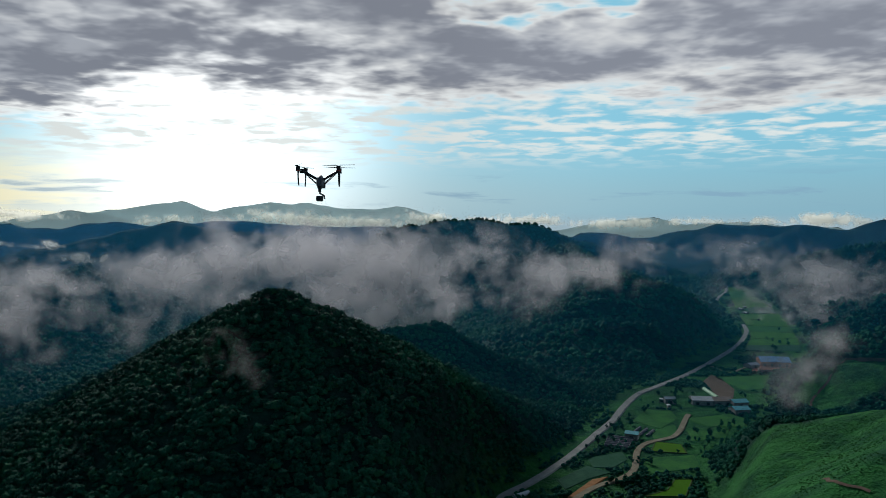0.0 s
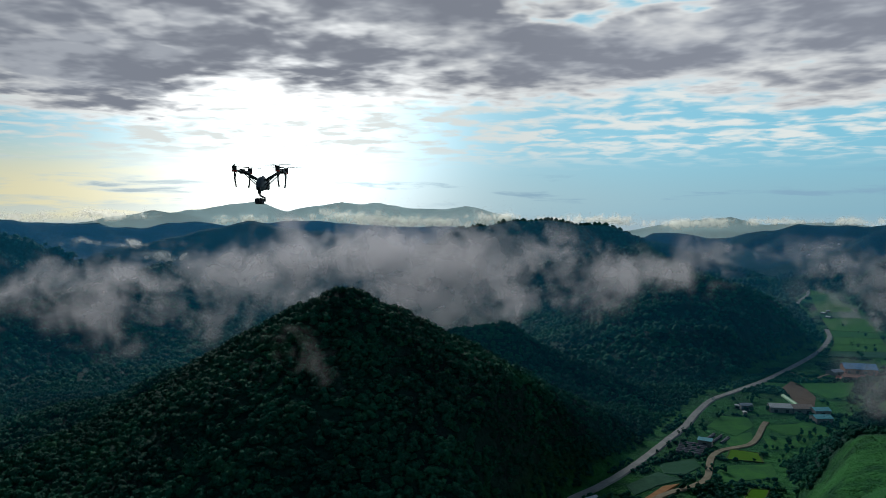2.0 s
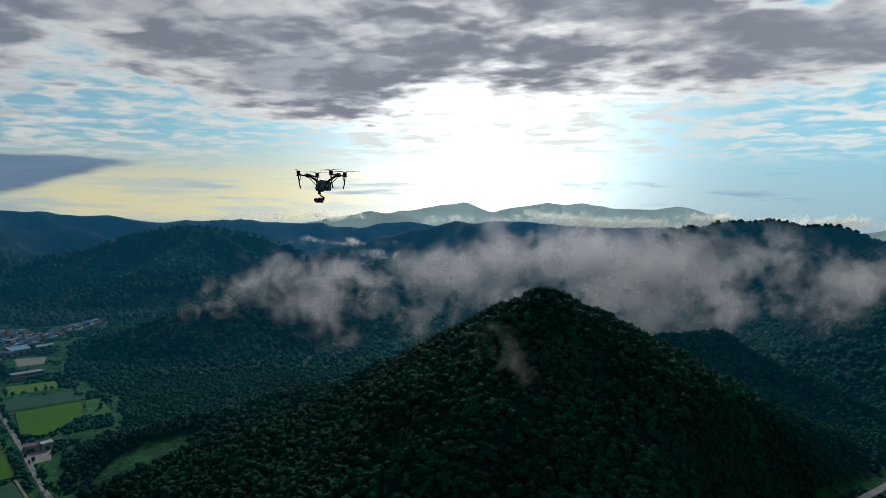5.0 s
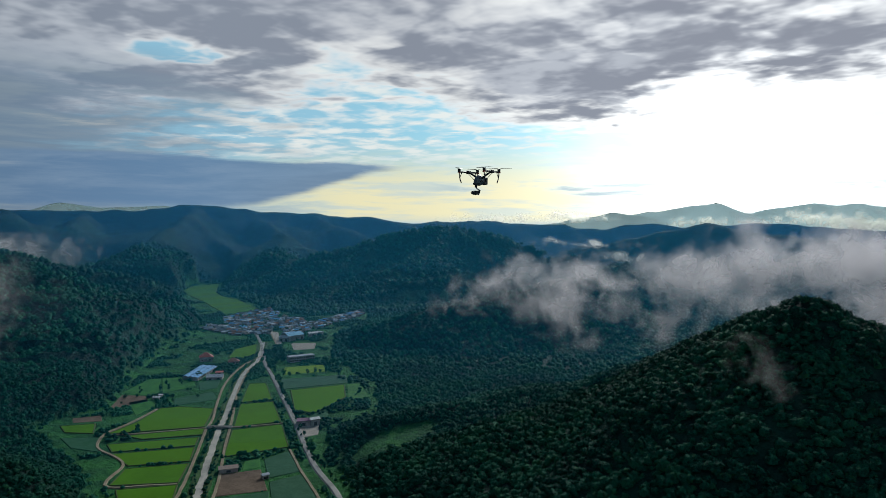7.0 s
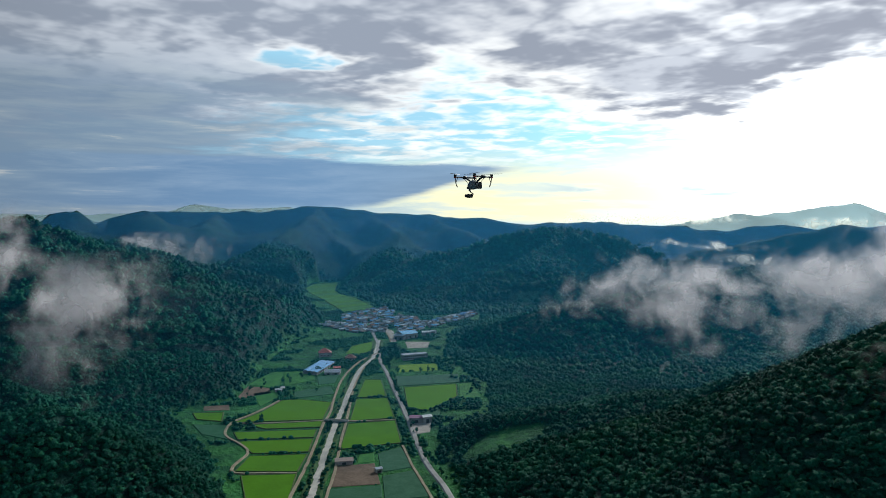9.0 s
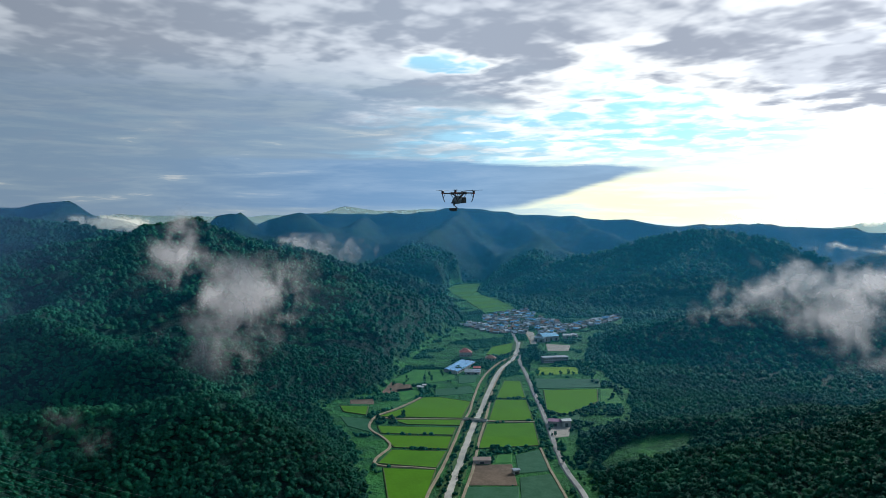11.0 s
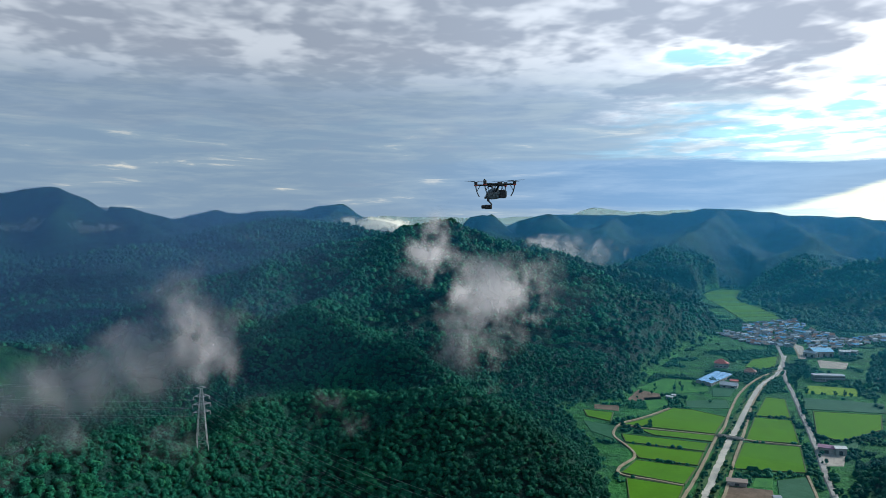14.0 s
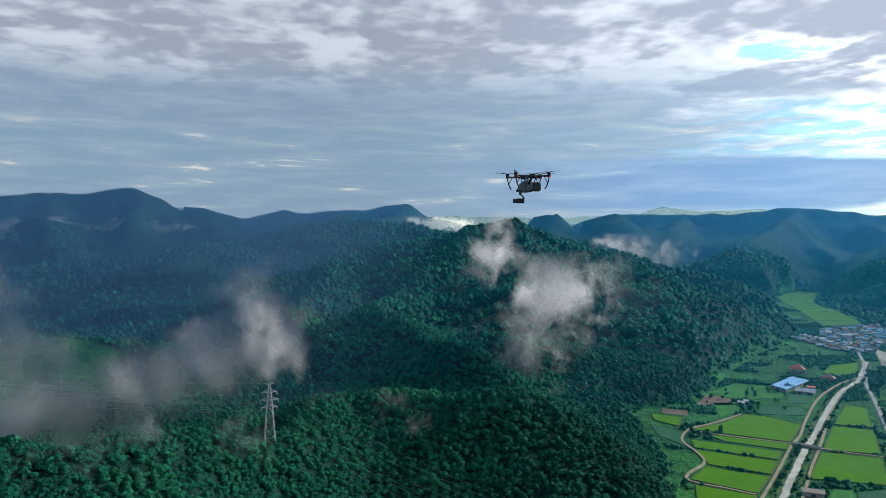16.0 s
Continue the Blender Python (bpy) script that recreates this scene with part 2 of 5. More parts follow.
ridge("hill_right_far", 0.4, (1551, 2561, 183), (1450, 2619, 150), (1337, 2678, 163), (1146, 2765, 147), (1052, 2802, 161), (976, 2829, 139), (843, 2976, 113), (597, 3136, 115))
ridge("grass_knoll", 0.42, (197, 517, 1), (221, 507, 18), (245, 474, 45), (272, 436, 80), (299, 369, 126))
ridge("wood_g", 0.5, (312, 707, 1), (382, 785, 18), (443, 821, 38), (510, 829, 66), (619, 778, 98))
ridge("wood_h", 0.45, (601, 1179, 2), (680, 1216, 25), (753, 1232, 61), (868, 1154, 115))
ridge("hill_e", 0.55, (-865, 742, 5), (-814, 797, 28), (-750, 858, 54), (-706, 932, 67), (-685, 1032, 77), (-680, 1154, 83), (-703, 1425, 95))
ridge("hill_e_far", 0.45, (-1233, 2162, 91), (-1103, 2231, 115), (-974, 2291, 149), (-861, 2336, 179), (-734, 2379, 156), (-529, 2331, 138), (-394, 2307, 125))
ridge("hill_d", 0.45, (-1616, 1037, -1), (-1605, 1176, 36), (-1560, 1313, 84), (-1469, 1486, 145), (-1356, 1654, 178), (-1225, 1754, 143), (-1076, 1791, 81))
ridge("skyline_e", 0.4, (-3150, 954, 207), (-3097, 1112, 222), (-3009, 1332, 227), (-2809, 1513, 227), (-2722, 1664, 253), (-2662, 1758, 245), (-2597, 1852, 228), (-2438, 2056, 209), (-2309, 2200, 197), (-2206, 2303, 175), (-2087, 2670, 178), (-1998, 2861, 164), (-1775, 3004, 164))
ridge("skyline_l", 0.4, (-1859, 3074, 159), (-1676, 3177, 143), (-1474, 3275, 166), (-1256, 3365, 150), (-1043, 3437, 165), (-716, 3520, 145), (-450, 3563, 131), (-176, 3587, 131))
ridge("hill_l1", 0.5, (-1301, 845, -1), (-1361, 824, 29), (-1456, 756, 66), (-1536, 706, 85), (-1560, 652, 96), (-1689, 594, 118), (-1906, 576, 138))
ridge("hill_l2", 0.55, (-1112, 714, 9), (-1112, 655, 38), (-1074, 559, 71), (-1046, 455, 92), (-1039, 392, 102), (-1039, 332, 94), (-1101, 298, 99))
ridge("hill_f", 0.5, (-1230, 392, 115), (-1246, 336, 154), (-1256, 298, 178), (-1267, 248, 200), (-1276, 191, 188), (-1275, 121, 168), (-1270, 41, 158), (-1240, -55, 136), (-1205, -118, 115), (-1157, -183, 104))
ridge("fold_n1", 0.55, (-1276, 191, 185), (-1040, 33, 90), (-941, 1, 88), (-870, 41, 79), (-808, 70, 67), (-764, 102, 67), (-720, 125, 50))
ridge("fold_m", 0.6, (-609, -48, 49), (-631, -20, 47), (-630, 19, 50), (-608, 57, 51), (-593, 93, 57), (-578, 124, 60), (-555, 151, 50), (-519, 184, 29), (-476, 210, 13))
ridge("pylon_hill", 0.6, (-416, -266, 79), (-432, -215, 72), (-434, -185, 64), (-459, -148, 63), (-496, -126, 58), (-516, -73, 39), (-590, -37, 44))
ridge("field_hill", 0.3, (-829, -547, 75), (-892, -435, 54), (-916, -381, 58), (-936, -329, 48), (-934, -267, 44), (-926, -217, 32))
ridge("hill_s", 0.4, (-1827, -488, 117), (-1967, -308, 166), (-1982, -191, 188), (-1989, -87, 211), (-1990, 35, 196), (-1988, 96, 188), (-1879, 208, 155))
ridge("mount_g", 0.4, (-3125, -648, 180), (-3150, -513, 206), (-3169, -375, 242), (-3182, -233, 232), (-3191, -40, 237), (-3190, 57, 262), (-3187, 155, 272), (-3181, 253, 235), (-3171, 351, 193))
ridge("mount_i", 0.42, (-2106, -1986, 186), (-2244, -1828, 216), (-2390, -1631, 231), (-2523, -1416, 245), (-2567, -1334, 256), (-2610, -1248, 272), (-2637, -1188, 277), (-2678, -1093, 304), (-2716, -993, 302), (-2763, -852, 320), (-2795, -742, 268), (-2809, -684, 258), (-2847, -506, 205))
ridge("mount_h", 0.4, (-2636, 541, 188), (-2623, 601, 208), (-2606, 670, 227), (-2582, 758, 198), (-2546, 872, 222), (-2505, 982, 178))
ridge("hill_u", 0.4, (-1461, -856, 104), (-1615, -778, 93), (-1666, -662, 101), (-1667, -506, 110), (-1691, -415, 136), (-1759, -341, 146))
ridge("range_hump", 0.62, (-2232, 3430, 165), (-2117, 3502, 167), (-1994, 3574, 191), (-1841, 3655, 224), (-1726, 3710, 208), (-1619, 3758, 173))
ridge("range_back", 0.62, (-2164, 4107, 202), (-1984, 4197, 234), (-1707, 4317, 272), (-1546, 4377, 283), (-1378, 4432, 223), (-1252, 4470, 258), (-1057, 4520, 283), (-924, 4549, 259), (-650, 4596, 231), (-440, 4621, 249), (-281, 4633, 267), (-156, 4639, 232), (23, 4642, 182))
ridge("range_right", 0.62, (643, 4244, 105), (864, 4204, 132), (1078, 4155, 155), (1196, 4122, 168), (1341, 4078, 147), (1480, 4029, 160), (1667, 3956, 161), (1844, 3877, 150), (2032, 3782, 145))
ridge("range_cone", 0.62, (-811, 4316, 169), (-687, 4338, 203), (-550, 4357, 169))
ridge("range_left", 0.62, (-4261, 1417, 206), (-4214, 1551, 228), (-4149, 1715, 276), (-4077, 1881, 242), (-4023, 1993, 238), (-3919, 2190, 252), (-3854, 2302, 219))
ridge("range_far_left", 0.62, (-4476, 357, 204), (-4441, 666, 218), (-4336, 1168, 210), (-4227, 1516, 240), (-4158, 1696, 273), (-4083, 1869, 239), (-3935, 2165, 247), (-3849, 2315, 215))
ridge("spur_e_a", 0.4, (-2679, 1637, 239), (-2401, 1421, 194), (-2177, 1208, 150), (-1995, 1020, 107))
ridge("spur_e_b", 0.4, (-2872, 1271, 215), (-2566, 1096, 173), (-2320, 907, 136), (-2153, 782, 105))
ridge("spur_e_c", 0.4, (-2556, 1823, 214), (-2236, 1668, 170), (-1968, 1525, 128), (-1796, 1338, 85))
ridge("spur_e_d", 0.4, (-2400, 2024, 197), (-2115, 1895, 160), (-1862, 1800, 132))
ridge("spur_d_a", 0.5, (-1350, 1647, 173), (-1308, 1498, 124), (-1273, 1328, 74), (-1253, 1191, 39))
ridge("spur_d_b", 0.5, (-1350, 1647, 173), (-1188, 1595, 110), (-1070, 1533, 71))
ridge("spur_d_c", 0.5, (-1462, 1479, 139), (-1445, 1293, 69), (-1412, 1179, 32))
ridge("spur_i_a", 0.42, (-2744, -846, 311), (-2501, -751, 253), (-2299, -728, 204))
ridge("spur_i_b", 0.42, (-2659, -1085, 295), (-2412, -1003, 242), (-2210, -967, 204))
ridge("spur_i_c", 0.42, (-2776, -737, 261), (-2571, -608, 216), (-2422, -494, 186))
ridge("spur_g_a", 0.42, (-3157, 154, 261), (-2889, 96, 221), (-2641, 6, 194))
ridge("spur_f_a", 0.5, (-1230, -55, 134), (-1088, -82, 102), (-986, -105, 78))
ridge("spur_right", 0.42, (1312, 2668, 157), (1128, 2446, 123), (952, 2250, 94))

FLOORS = []


def floor_area(*points):
    FLOORS.append(points)


floor_area((-379, 149), (-460, 211), (-559, 248), (-662, 263), (-723, 274), (-742, 350), (-896, 462), (-1027, 577), (-1155, 728), (-1730, 1000), (-1911, 1141), (-1921, 1246), (-1683, 1084), (-1434, 997), (-1291, 941), (-1123, 927), (-1093, 1049), (-1009, 957), (-916, 798), (-763, 656), (-622, 600), (-538, 523), (-518, 437), (-462, 387), (-384, 343), (-298, 291))  # valley_village
floor_area((13, 402), (42, 500), (127, 645), (197, 789), (504, 1205), (666, 1767), (785, 2002), (788, 1805), (570, 1135), (452, 926), (323, 735), (278, 640), (211, 594), (189, 500), (129, 402))  # valley_road
floor_area((-1618, -1005), (-1800, -793), (-2180, -960), (-2230, -1180), (-2080, -1380))  # valley_far

CLEARINGS = []


def clearing(x, y, rx, ry, turn=0.0, grass=1.0):
    """A patch of open grass in the woods: its middle, half sizes and heading."""
    CLEARINGS.append((x, y, rx, ry, radians(turn), grass))


clearing(-405, 424, 37, 24, 70)
clearing(222, 392, 92, 74, 20)
clearing(190, 450, 60, 60, 0)
clearing(180, 335, 75, 60, 0)
clearing(285, 440, 60, 50, 0)
clearing(428, 765, 58, 34, 20)
clearing(-845, -335, 95, 75, 60, 0.6)
clearing(-790, -410, 90, 80, 60, 0.6)
clearing(-1075, 500, 26, 18, 30)


def sunk(x, y, ring):
    """Metres outside a ring of points, negative within."""
    best, inside = np.full(x.shape, 1e9), np.zeros(x.shape, bool)
    for (ax, ay), (bx, by) in zip(ring, ring[1:] + ring[:1]):
        ex, ey = bx - ax, by - ay
        t = np.clip(((x - ax) * ex + (y - ay) * ey) / (ex * ex + ey * ey), 0, 1)
        best = np.minimum(best, np.hypot(x - ax - t * ex, y - ay - t * ey))
        if ay != by:
            inside ^= ((ay > y) != (by > y)) & (x < ex * (y - ay) / ey + ax)
    return np.where(inside, -best, best)


def floor_distance(x, y):
    d = np.full(x.shape, 1e9)
    for ring in FLOORS:
        d = np.minimum(d, sunk(x, y, ring))
    return d


def openness(x, y):
    o = np.zeros(x.shape)
    for cx, cy, rx, ry, turn, grass in CLEARINGS:
        u, v = (x - cx) * math.cos(turn) + (y - cy) * math.sin(turn), (y - cy) * math.cos(turn) - (x - cx) * math.sin(turn)
        wob = 0.25 * value_noise(x, y, 25, 5)
        o = np.maximum(o, grass * np.clip((1.08 + wob - np.hypot(u / rx, v / ry)) / 0.12, 0, 1))
    return o


def height(x, y):
    """Ground height over the valley floor at arrays of places."""
    wx, wy = x + 26 * value_noise(x, y, 130, 1) + 9 * value_noise(x, y, 45, 2), y + 26 * value_noise(x, y, 130, 3) + 9 * value_noise(x, y, 45, 4)
    total, soft = np.zeros(x.shape), 5.0
    lead, off, next_best, along = np.full(x.shape, -60.0), np.full(x.shape, 300.0), np.full(x.shape, -60.0), np.zeros(x.shape)
    run = 0.0
    total += np.exp(-4.0 / soft)
    far = np.hypot(x, y)
    for name, slope, points in RIDGES:
        best, aside, walked = np.full(x.shape, -60.0), np.full(x.shape, 300.0), np.zeros(x.shape)
        run += 700.0
        for (ax, ay, az), (bx, by, bz) in zip(points, points[1:]):
            ex, ey = bx - ax, by - ay
            l2 = ex * ex + ey * ey
            ts = np.clip(((x - ax) * ex + (y - ay) * ey) / l2, 0, 1)
            d0 = np.hypot(x - ax - ts * ex, y - ay - ts * ey)
            tw = np.clip(((wx - ax) * ex + (wy - ay) * ey) / l2, 0, 1)
            d1 = np.hypot(wx - ax - tw * ex, wy - ay - tw * ey)
            d = d0 + (d1 - d0) * np.clip(d0 / 40, 0, 1)
            crest = az + (bz - az) * ts
            d = np.sqrt(d * d + 64) - 8
            here = crest - slope * d * (1 - 0.28 * np.clip(d / 500, 0, 1))
            walked = np.where(here > best, run + ts * math.sqrt(l2), walked)
            best, aside = np.maximum(best, here), np.where(here > best, d0, aside)
            run += math.sqrt(l2)
        total += np.exp(np.clip(best, -60, 400) / soft)
        next_best = np.maximum(next_best, np.minimum(lead, best))
        along = np.where(best > lead, walked, along)
        lead, off = np.maximum(lead, best), np.where(best > lead, aside, off)
    z = soft * np.log(total)
    rough = np.clip((z - 6) / 30, 0, 1) * np.clip(off / 70, 0.12, 1)
    gully = 16 * (0.25 - np.abs(value_noise(x, y, 120, 6))) + 12 * value_noise(x, y, 60, 7) + 5 * value_noise(x, y, 30, 10)
    z = z + gully * rough * np.clip((far - 150) / 300, 0, 1) * np.clip(far / 900, 0.45, 1.2) - 3 * rough
    # spurs and gullies running down from the crests
    apart = np.clip((lead - next_best) / 22, 0, 1) * np.clip((far - 260) / 250, 0, 1)
    wave = np.clip(far / 900, 1.0, 2.4)
    s0, s1 = along + 0.2 * off + 20 * value_noise(x, y, 60, 14), along - 0.25 * off
    fan = -0.55 + (0.8 - 4 * np.abs(value_noise(s0 / wave, off / wave * 0.4, 140, 15))) + 0.5 * (0.8 - 4 * np.abs(value_noise(s1 / wave, off / wave * 0.5, 62, 16)))
    fan = fan * np.clip((3900 - far) / 1600, 0.3, 1)
    z = z + fan * np.clip(0.26 * (off - 12), 0, 21 * wave) * np.clip((far - 500) / 700, 0.1, 1) * apart * np.clip((z - 4) / 22, 0, 1)
    spurs = 1 - 2 * np.abs(value_noise(x, y, 330, 8)) * 2 + 0.6 * (0.5 - 2 * np.abs(value_noise(x, y, 140, 9)))
    z = z + 26 * (spurs - 1.15) * rough * np.clip((far - 1700) / 500, 0, 1) * np.clip((3900 - far) / 500, 0.1, 1)
    jag = 18 * value_noise(x, y, 120, 17) + 11 * value_noise(x, y, 52, 18)
    z = z + jag * np.clip((z - 20) / 60, 0, 1) * np.clip((far - 1500) / 600, 0, 1) * np.clip((4300 - far) / 800, 0.7, 1)
    z = z + 46 * value_noise(x, y, 380, 19) * np.clip((z - 60) / 60, 0, 1) * np.clip((far - 3500) / 400, 0, 1)
    d = floor_distance(x, y)
    m = np.clip(d / 45, 0, 1)
    m = m * m * (3 - 2 * m)
    return np.maximum(z, 0) * m


def mesh_from(name, verts, faces, mat, smooth=True):
    """A mesh from an array of places and one of equal-sided faces."""
    me = bpy.data.meshes.new(name)
    k = faces.shape[1]
    me.vertices.add(len(verts))
    me.vertices.foreach_set("co", np.asarray(verts, np.float32).ravel())
    me.loops.add(faces.size)
    me.loops.foreach_set("vertex_index", faces.astype(np.int32).ravel())
    me.polygons.add(len(faces))
    me.polygons.foreach_set("loop_start", np.arange(0, faces.size, k, dtype=np.int32))
    me.polygons.foreach_set("use_smooth", np.full(len(faces), smooth))
    me.update(calc_edges=True)
    me.materials.append(mat)
    return me


# one sheet of ground, finer where the view goes
yaws = np.concatenate([np.arange(-50, 130, 0.34), np.arange(130, 309, 3.0)])
reach = np.concatenate([[20, 60, 100], 130 * (1500 / 130) ** (np.arange(170) / 170), np.arange(1500, 3300, 17), np.arange(3300, 4960, 33)])
A, Rr = np.meshgrid(np.radians(yaws), reach, indexing="ij")
GX, GY = 6 - np.sin(A) * Rr, -6 + np.cos(A) * Rr
GZ = height(GX, GY)
na, nr = GX.shape
i, j = np.meshgrid(np.arange(na), np.arange(nr - 1), indexing="ij")
i2 = (i + 1) % na
quads = np.stack([i * nr + j, i * nr + j + 1, i2 * nr + j + 1, i2 * nr + j], -1).reshape(-1, 4)[:, ::-1]
land = mesh_from("ground", np.stack([GX, GY, GZ], -1).reshape(-1, 3), quads, M_GROUND)
bm = bmesh.new()
bm.from_mesh(land)
bm.verts.ensure_lookup_table()
bmesh.ops.contextual_create(bm, geom=[bm.verts[k * nr] for k in range(na)])
bmesh.ops.recalc_face_normals(bm, faces=bm.faces)
bm.to_mesh(land)
bm.free()
grass_here = np.maximum(openness(GX, GY), np.clip((22 - floor_distance(GX, GY)) / 14, 0, 1)).reshape(-1)
land.attributes.new("open_ground", "FLOAT", "POINT").data.foreach_set("value", grass_here.astype(np.float32))
ground = tagged(new("ground", land), "rolling wooded hills with grassy valley floors", "ground", kind="structure")

# ---- woods: crowns packed over the slopes ----
def lobes(seed):
    """How far a crown reaches in each direction: a few rounded masses with hollows between."""
    rnd = random.Random(seed)
    heads = []
    for k in range(5):
        u, a = rnd.uniform(-0.1, 0.9), k * 1.257 + rnd.uniform(-0.5, 0.5)
        ring = math.sqrt(1 - u * u)
        heads.append((Vector((ring * math.cos(a), ring * math.sin(a), u)), rnd.uniform(0.7, 1.2)))
    return lambda out: 0.72 + 0.42 * max(k * max(0.0, out.dot(h)) ** 3 for h, k in heads)


def blob(level, seed, rough=0.22):
    """A lumpy crown with no underside."""
    b = bmesh.new()
    bmesh.ops.create_icosphere(b, subdivisions=level, radius=1.0)
    rnd = random.Random(seed)
    reach_of = lobes(seed)
    bmesh.ops.delete(b, geom=[f for f in b.faces if f.calc_center_median().z < -0.55], context="FACES")
    for v in b.verts:
        v.co *= reach_of(v.co.normalized()) * (0.94 + rnd.uniform(-rough, rough))
        v.co.z = v.co.z * 0.85 + 0.15
    b.verts.ensure_lookup_table()
    b.verts.index_update()
    out = np.array([v.co for v in b.verts]), np.array([[v.index for v in f.verts] for f in b.faces])
    b.free()
    return out


def dome(seed):
    """A small four-sided crown for trees far off."""
    rnd = random.Random(seed + 9)
    pts = [(rnd.uniform(-0.2, 0.2), rnd.uniform(-0.2, 0.2), rnd.uniform(0.9, 1.15))]
    for z, r in ((0.55, 0.72), (-0.35, 1.0)):
        pts += [(r * rnd.uniform(0.75, 1.2) * math.cos(k * 1.571 + z), r * rnd.uniform(0.75, 1.2) * math.sin(k * 1.571 + z), z + rnd.uniform(-0.15, 0.15)) for k in range(4)]
    tris = []
    for k in range(4):
        a, b, c, d = 1 + k, 1 + (k + 1) % 4, 5 + k, 5 + (k + 1) % 4
        tris += [(0, a, b), (a, c, d), (a, d, b)]
    return np.array(pts), np.array(tris)


def leaf_sprays(count, seed, size=1.0):
    """Ragged three-cornered sprays of leaves standing out all over a crown."""
    rnd = random.Random(seed + 50)
    reach_of = lobes(seed)
    pts, tris = [], []
    for k in range(count):
        u, a = rnd.uniform(-0.2, 1.0), rnd.uniform(0, 6.283)
        ring = math.sqrt(max(0.0, 1 - u * u))
        out = Vector((ring * math.cos(a), ring * math.sin(a), u))
        mid = out * reach_of(out) * rnd.uniform(0.92, 1.12)
        mid.z = mid.z * 0.85 + 0.15
        tilt = (out + Vector((rnd.uniform(-1, 1), rnd.uniform(-1, 1), rnd.uniform(-0.4, 0.9))) * 0.42).normalized()
        side = tilt.orthogonal().normalized()
        other = tilt.cross(side)
        spin, s = rnd.uniform(0, 6.283), size * rnd.uniform(0.24, 0.46)
        for q in range(3):
            w = spin + q * 2.094 + rnd.uniform(-0.5, 0.5)
            pts.append(mid + (side * math.cos(w) + other * math.sin(w)) * s * rnd.uniform(0.7, 1.3))
        tris.append((3 * k, 3 * k + 1, 3 * k + 2))
    return np.array(pts), np.array(tris)


rng = np.random.default_rng(7)


def woods(name, near, far, spacing, radius, level, sprays, mat, label, lo=-42, hi=122):
    n = int(0.5 * radians(hi - lo) * (far * far - near * near) / spacing ** 2)
    a, r = np.radians(rng.uniform(lo, hi, n)), np.sqrt(rng.uniform(near * near, far * far, n))
    x, y = 6 - np.sin(a) * r, -6 + np.cos(a) * r
    keep = (floor_distance(x, y) > 4 + 10 * rng.random(n)) & (openness(x, y) < 0.2)
    x, y = x[keep], y[keep]
    zz = height(x, y)
    n = len(x)
    size = radius * rng.uniform(0.62, 1.0, n) ** 2 * 1.75
    tall = size * (rng.uniform(0.8, 1.4, n) if level else rng.uniform(0.6, 1.05, n))
    turn = rng.uniform(0, 6.28, n)
    pick = rng.integers(0, 7, n)
    verts, faces, soft, at = [], [], [], 0
    for k in range(7):
        bv, bf = blob(level, k) if level else dome(k)
        smooth = np.ones(len(bf), bool)
        if sprays:
            sv, sf = leaf_sprays(sprays, k, 1.1 if sprays > 20 else 1.5)
            bv, bf, smooth = np.concatenate([bv, sv]), np.concatenate([bf, sf + len(bv)]), np.concatenate([smooth, np.zeros(len(sf), bool)])
        s = pick == k
        c, sn, m = np.cos(turn[s])[:, None], np.sin(turn[s])[:, None], s.sum()
        vx = (bv[:, 0] * c - bv[:, 1] * sn) * size[s][:, None] + x[s][:, None]
        vy = (bv[:, 0] * sn + bv[:, 1] * c) * size[s][:, None] + y[s][:, None]
        vz = bv[:, 2] * tall[s][:, None] + (zz[s] + 0.32 * tall[s])[:, None]
        verts.append(np.stack([vx, vy, vz], -1).reshape(-1, 3))
        faces.append((bf[None] + (np.arange(m) * len(bv))[:, None, None]).reshape(-1, 3) + at)
        soft.append(np.tile(smooth, m))
        at += m * len(bv)
    me = mesh_from(name, np.concatenate(verts), np.concatenate(faces), mat)
    me.polygons.foreach_set("use_smooth", np.concatenate(soft))
    return tagged(new(name, me), label, "woodland", kind="stuff")


woods("woodland_near", 130, 310, 5.4, 3.0, 0, 10, M_LEAF, "dense dark green broadleaf trees on the near slopes")
woods("woodland_slope", 310, 620, 3.6, 2.05, 0, 14, M_LEAF, "dense green broadleaf trees on the slopes beyond")
woods("woodland_hollow", 620, 950, 4.1, 2.15, 0, 8, M_LEAF, "dense green broadleaf trees in the hollows")
woods("woodland_middle", 950, 1500, 6.5, 3.3, 0, 3, M_LEAF, "dense green woods covering the hills", -36, 120)
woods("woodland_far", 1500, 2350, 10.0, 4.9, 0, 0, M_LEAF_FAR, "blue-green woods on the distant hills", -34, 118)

# ---- valley floors: paddies, plots, roads, river ----
M_RICE = mottled("ripening_rice", (0.034, 0.120, 0.002), (0.052, 0.150, 0.003), 22, 0.9, relief=0.5, c=(0.054, 0.135, 0.002))
M_MEADOW = mottled("rough_meadow", (0.012, 0.080, 0.018), (0.038, 0.150, 0.026), 14, 0.8, relief=0.8, c=(0.02, 0.10, 0.03))
M_CROP = mottled("vegetable_rows", (0.010, 0.055, 0.034), (0.024, 0.088, 0.050), 9, 0.8, relief=0.6, c=(0.014, 0.075, 0.03))
M_SOIL = mottled("bare_soil", (0.085, 0.065, 0.05), (0.14, 0.105, 0.08), 12, 0.95, relief=0.4)
M_ORANGE = mottled("orange_soil", (0.26, 0.13, 0.06), (0.34, 0.18, 0.09), 6, 0.95, relief=0.4)
M_GRAVEL = mottled("pale_gravel", (0.22, 0.20, 0.18), (0.32, 0.30, 0.27), 8, 0.95)
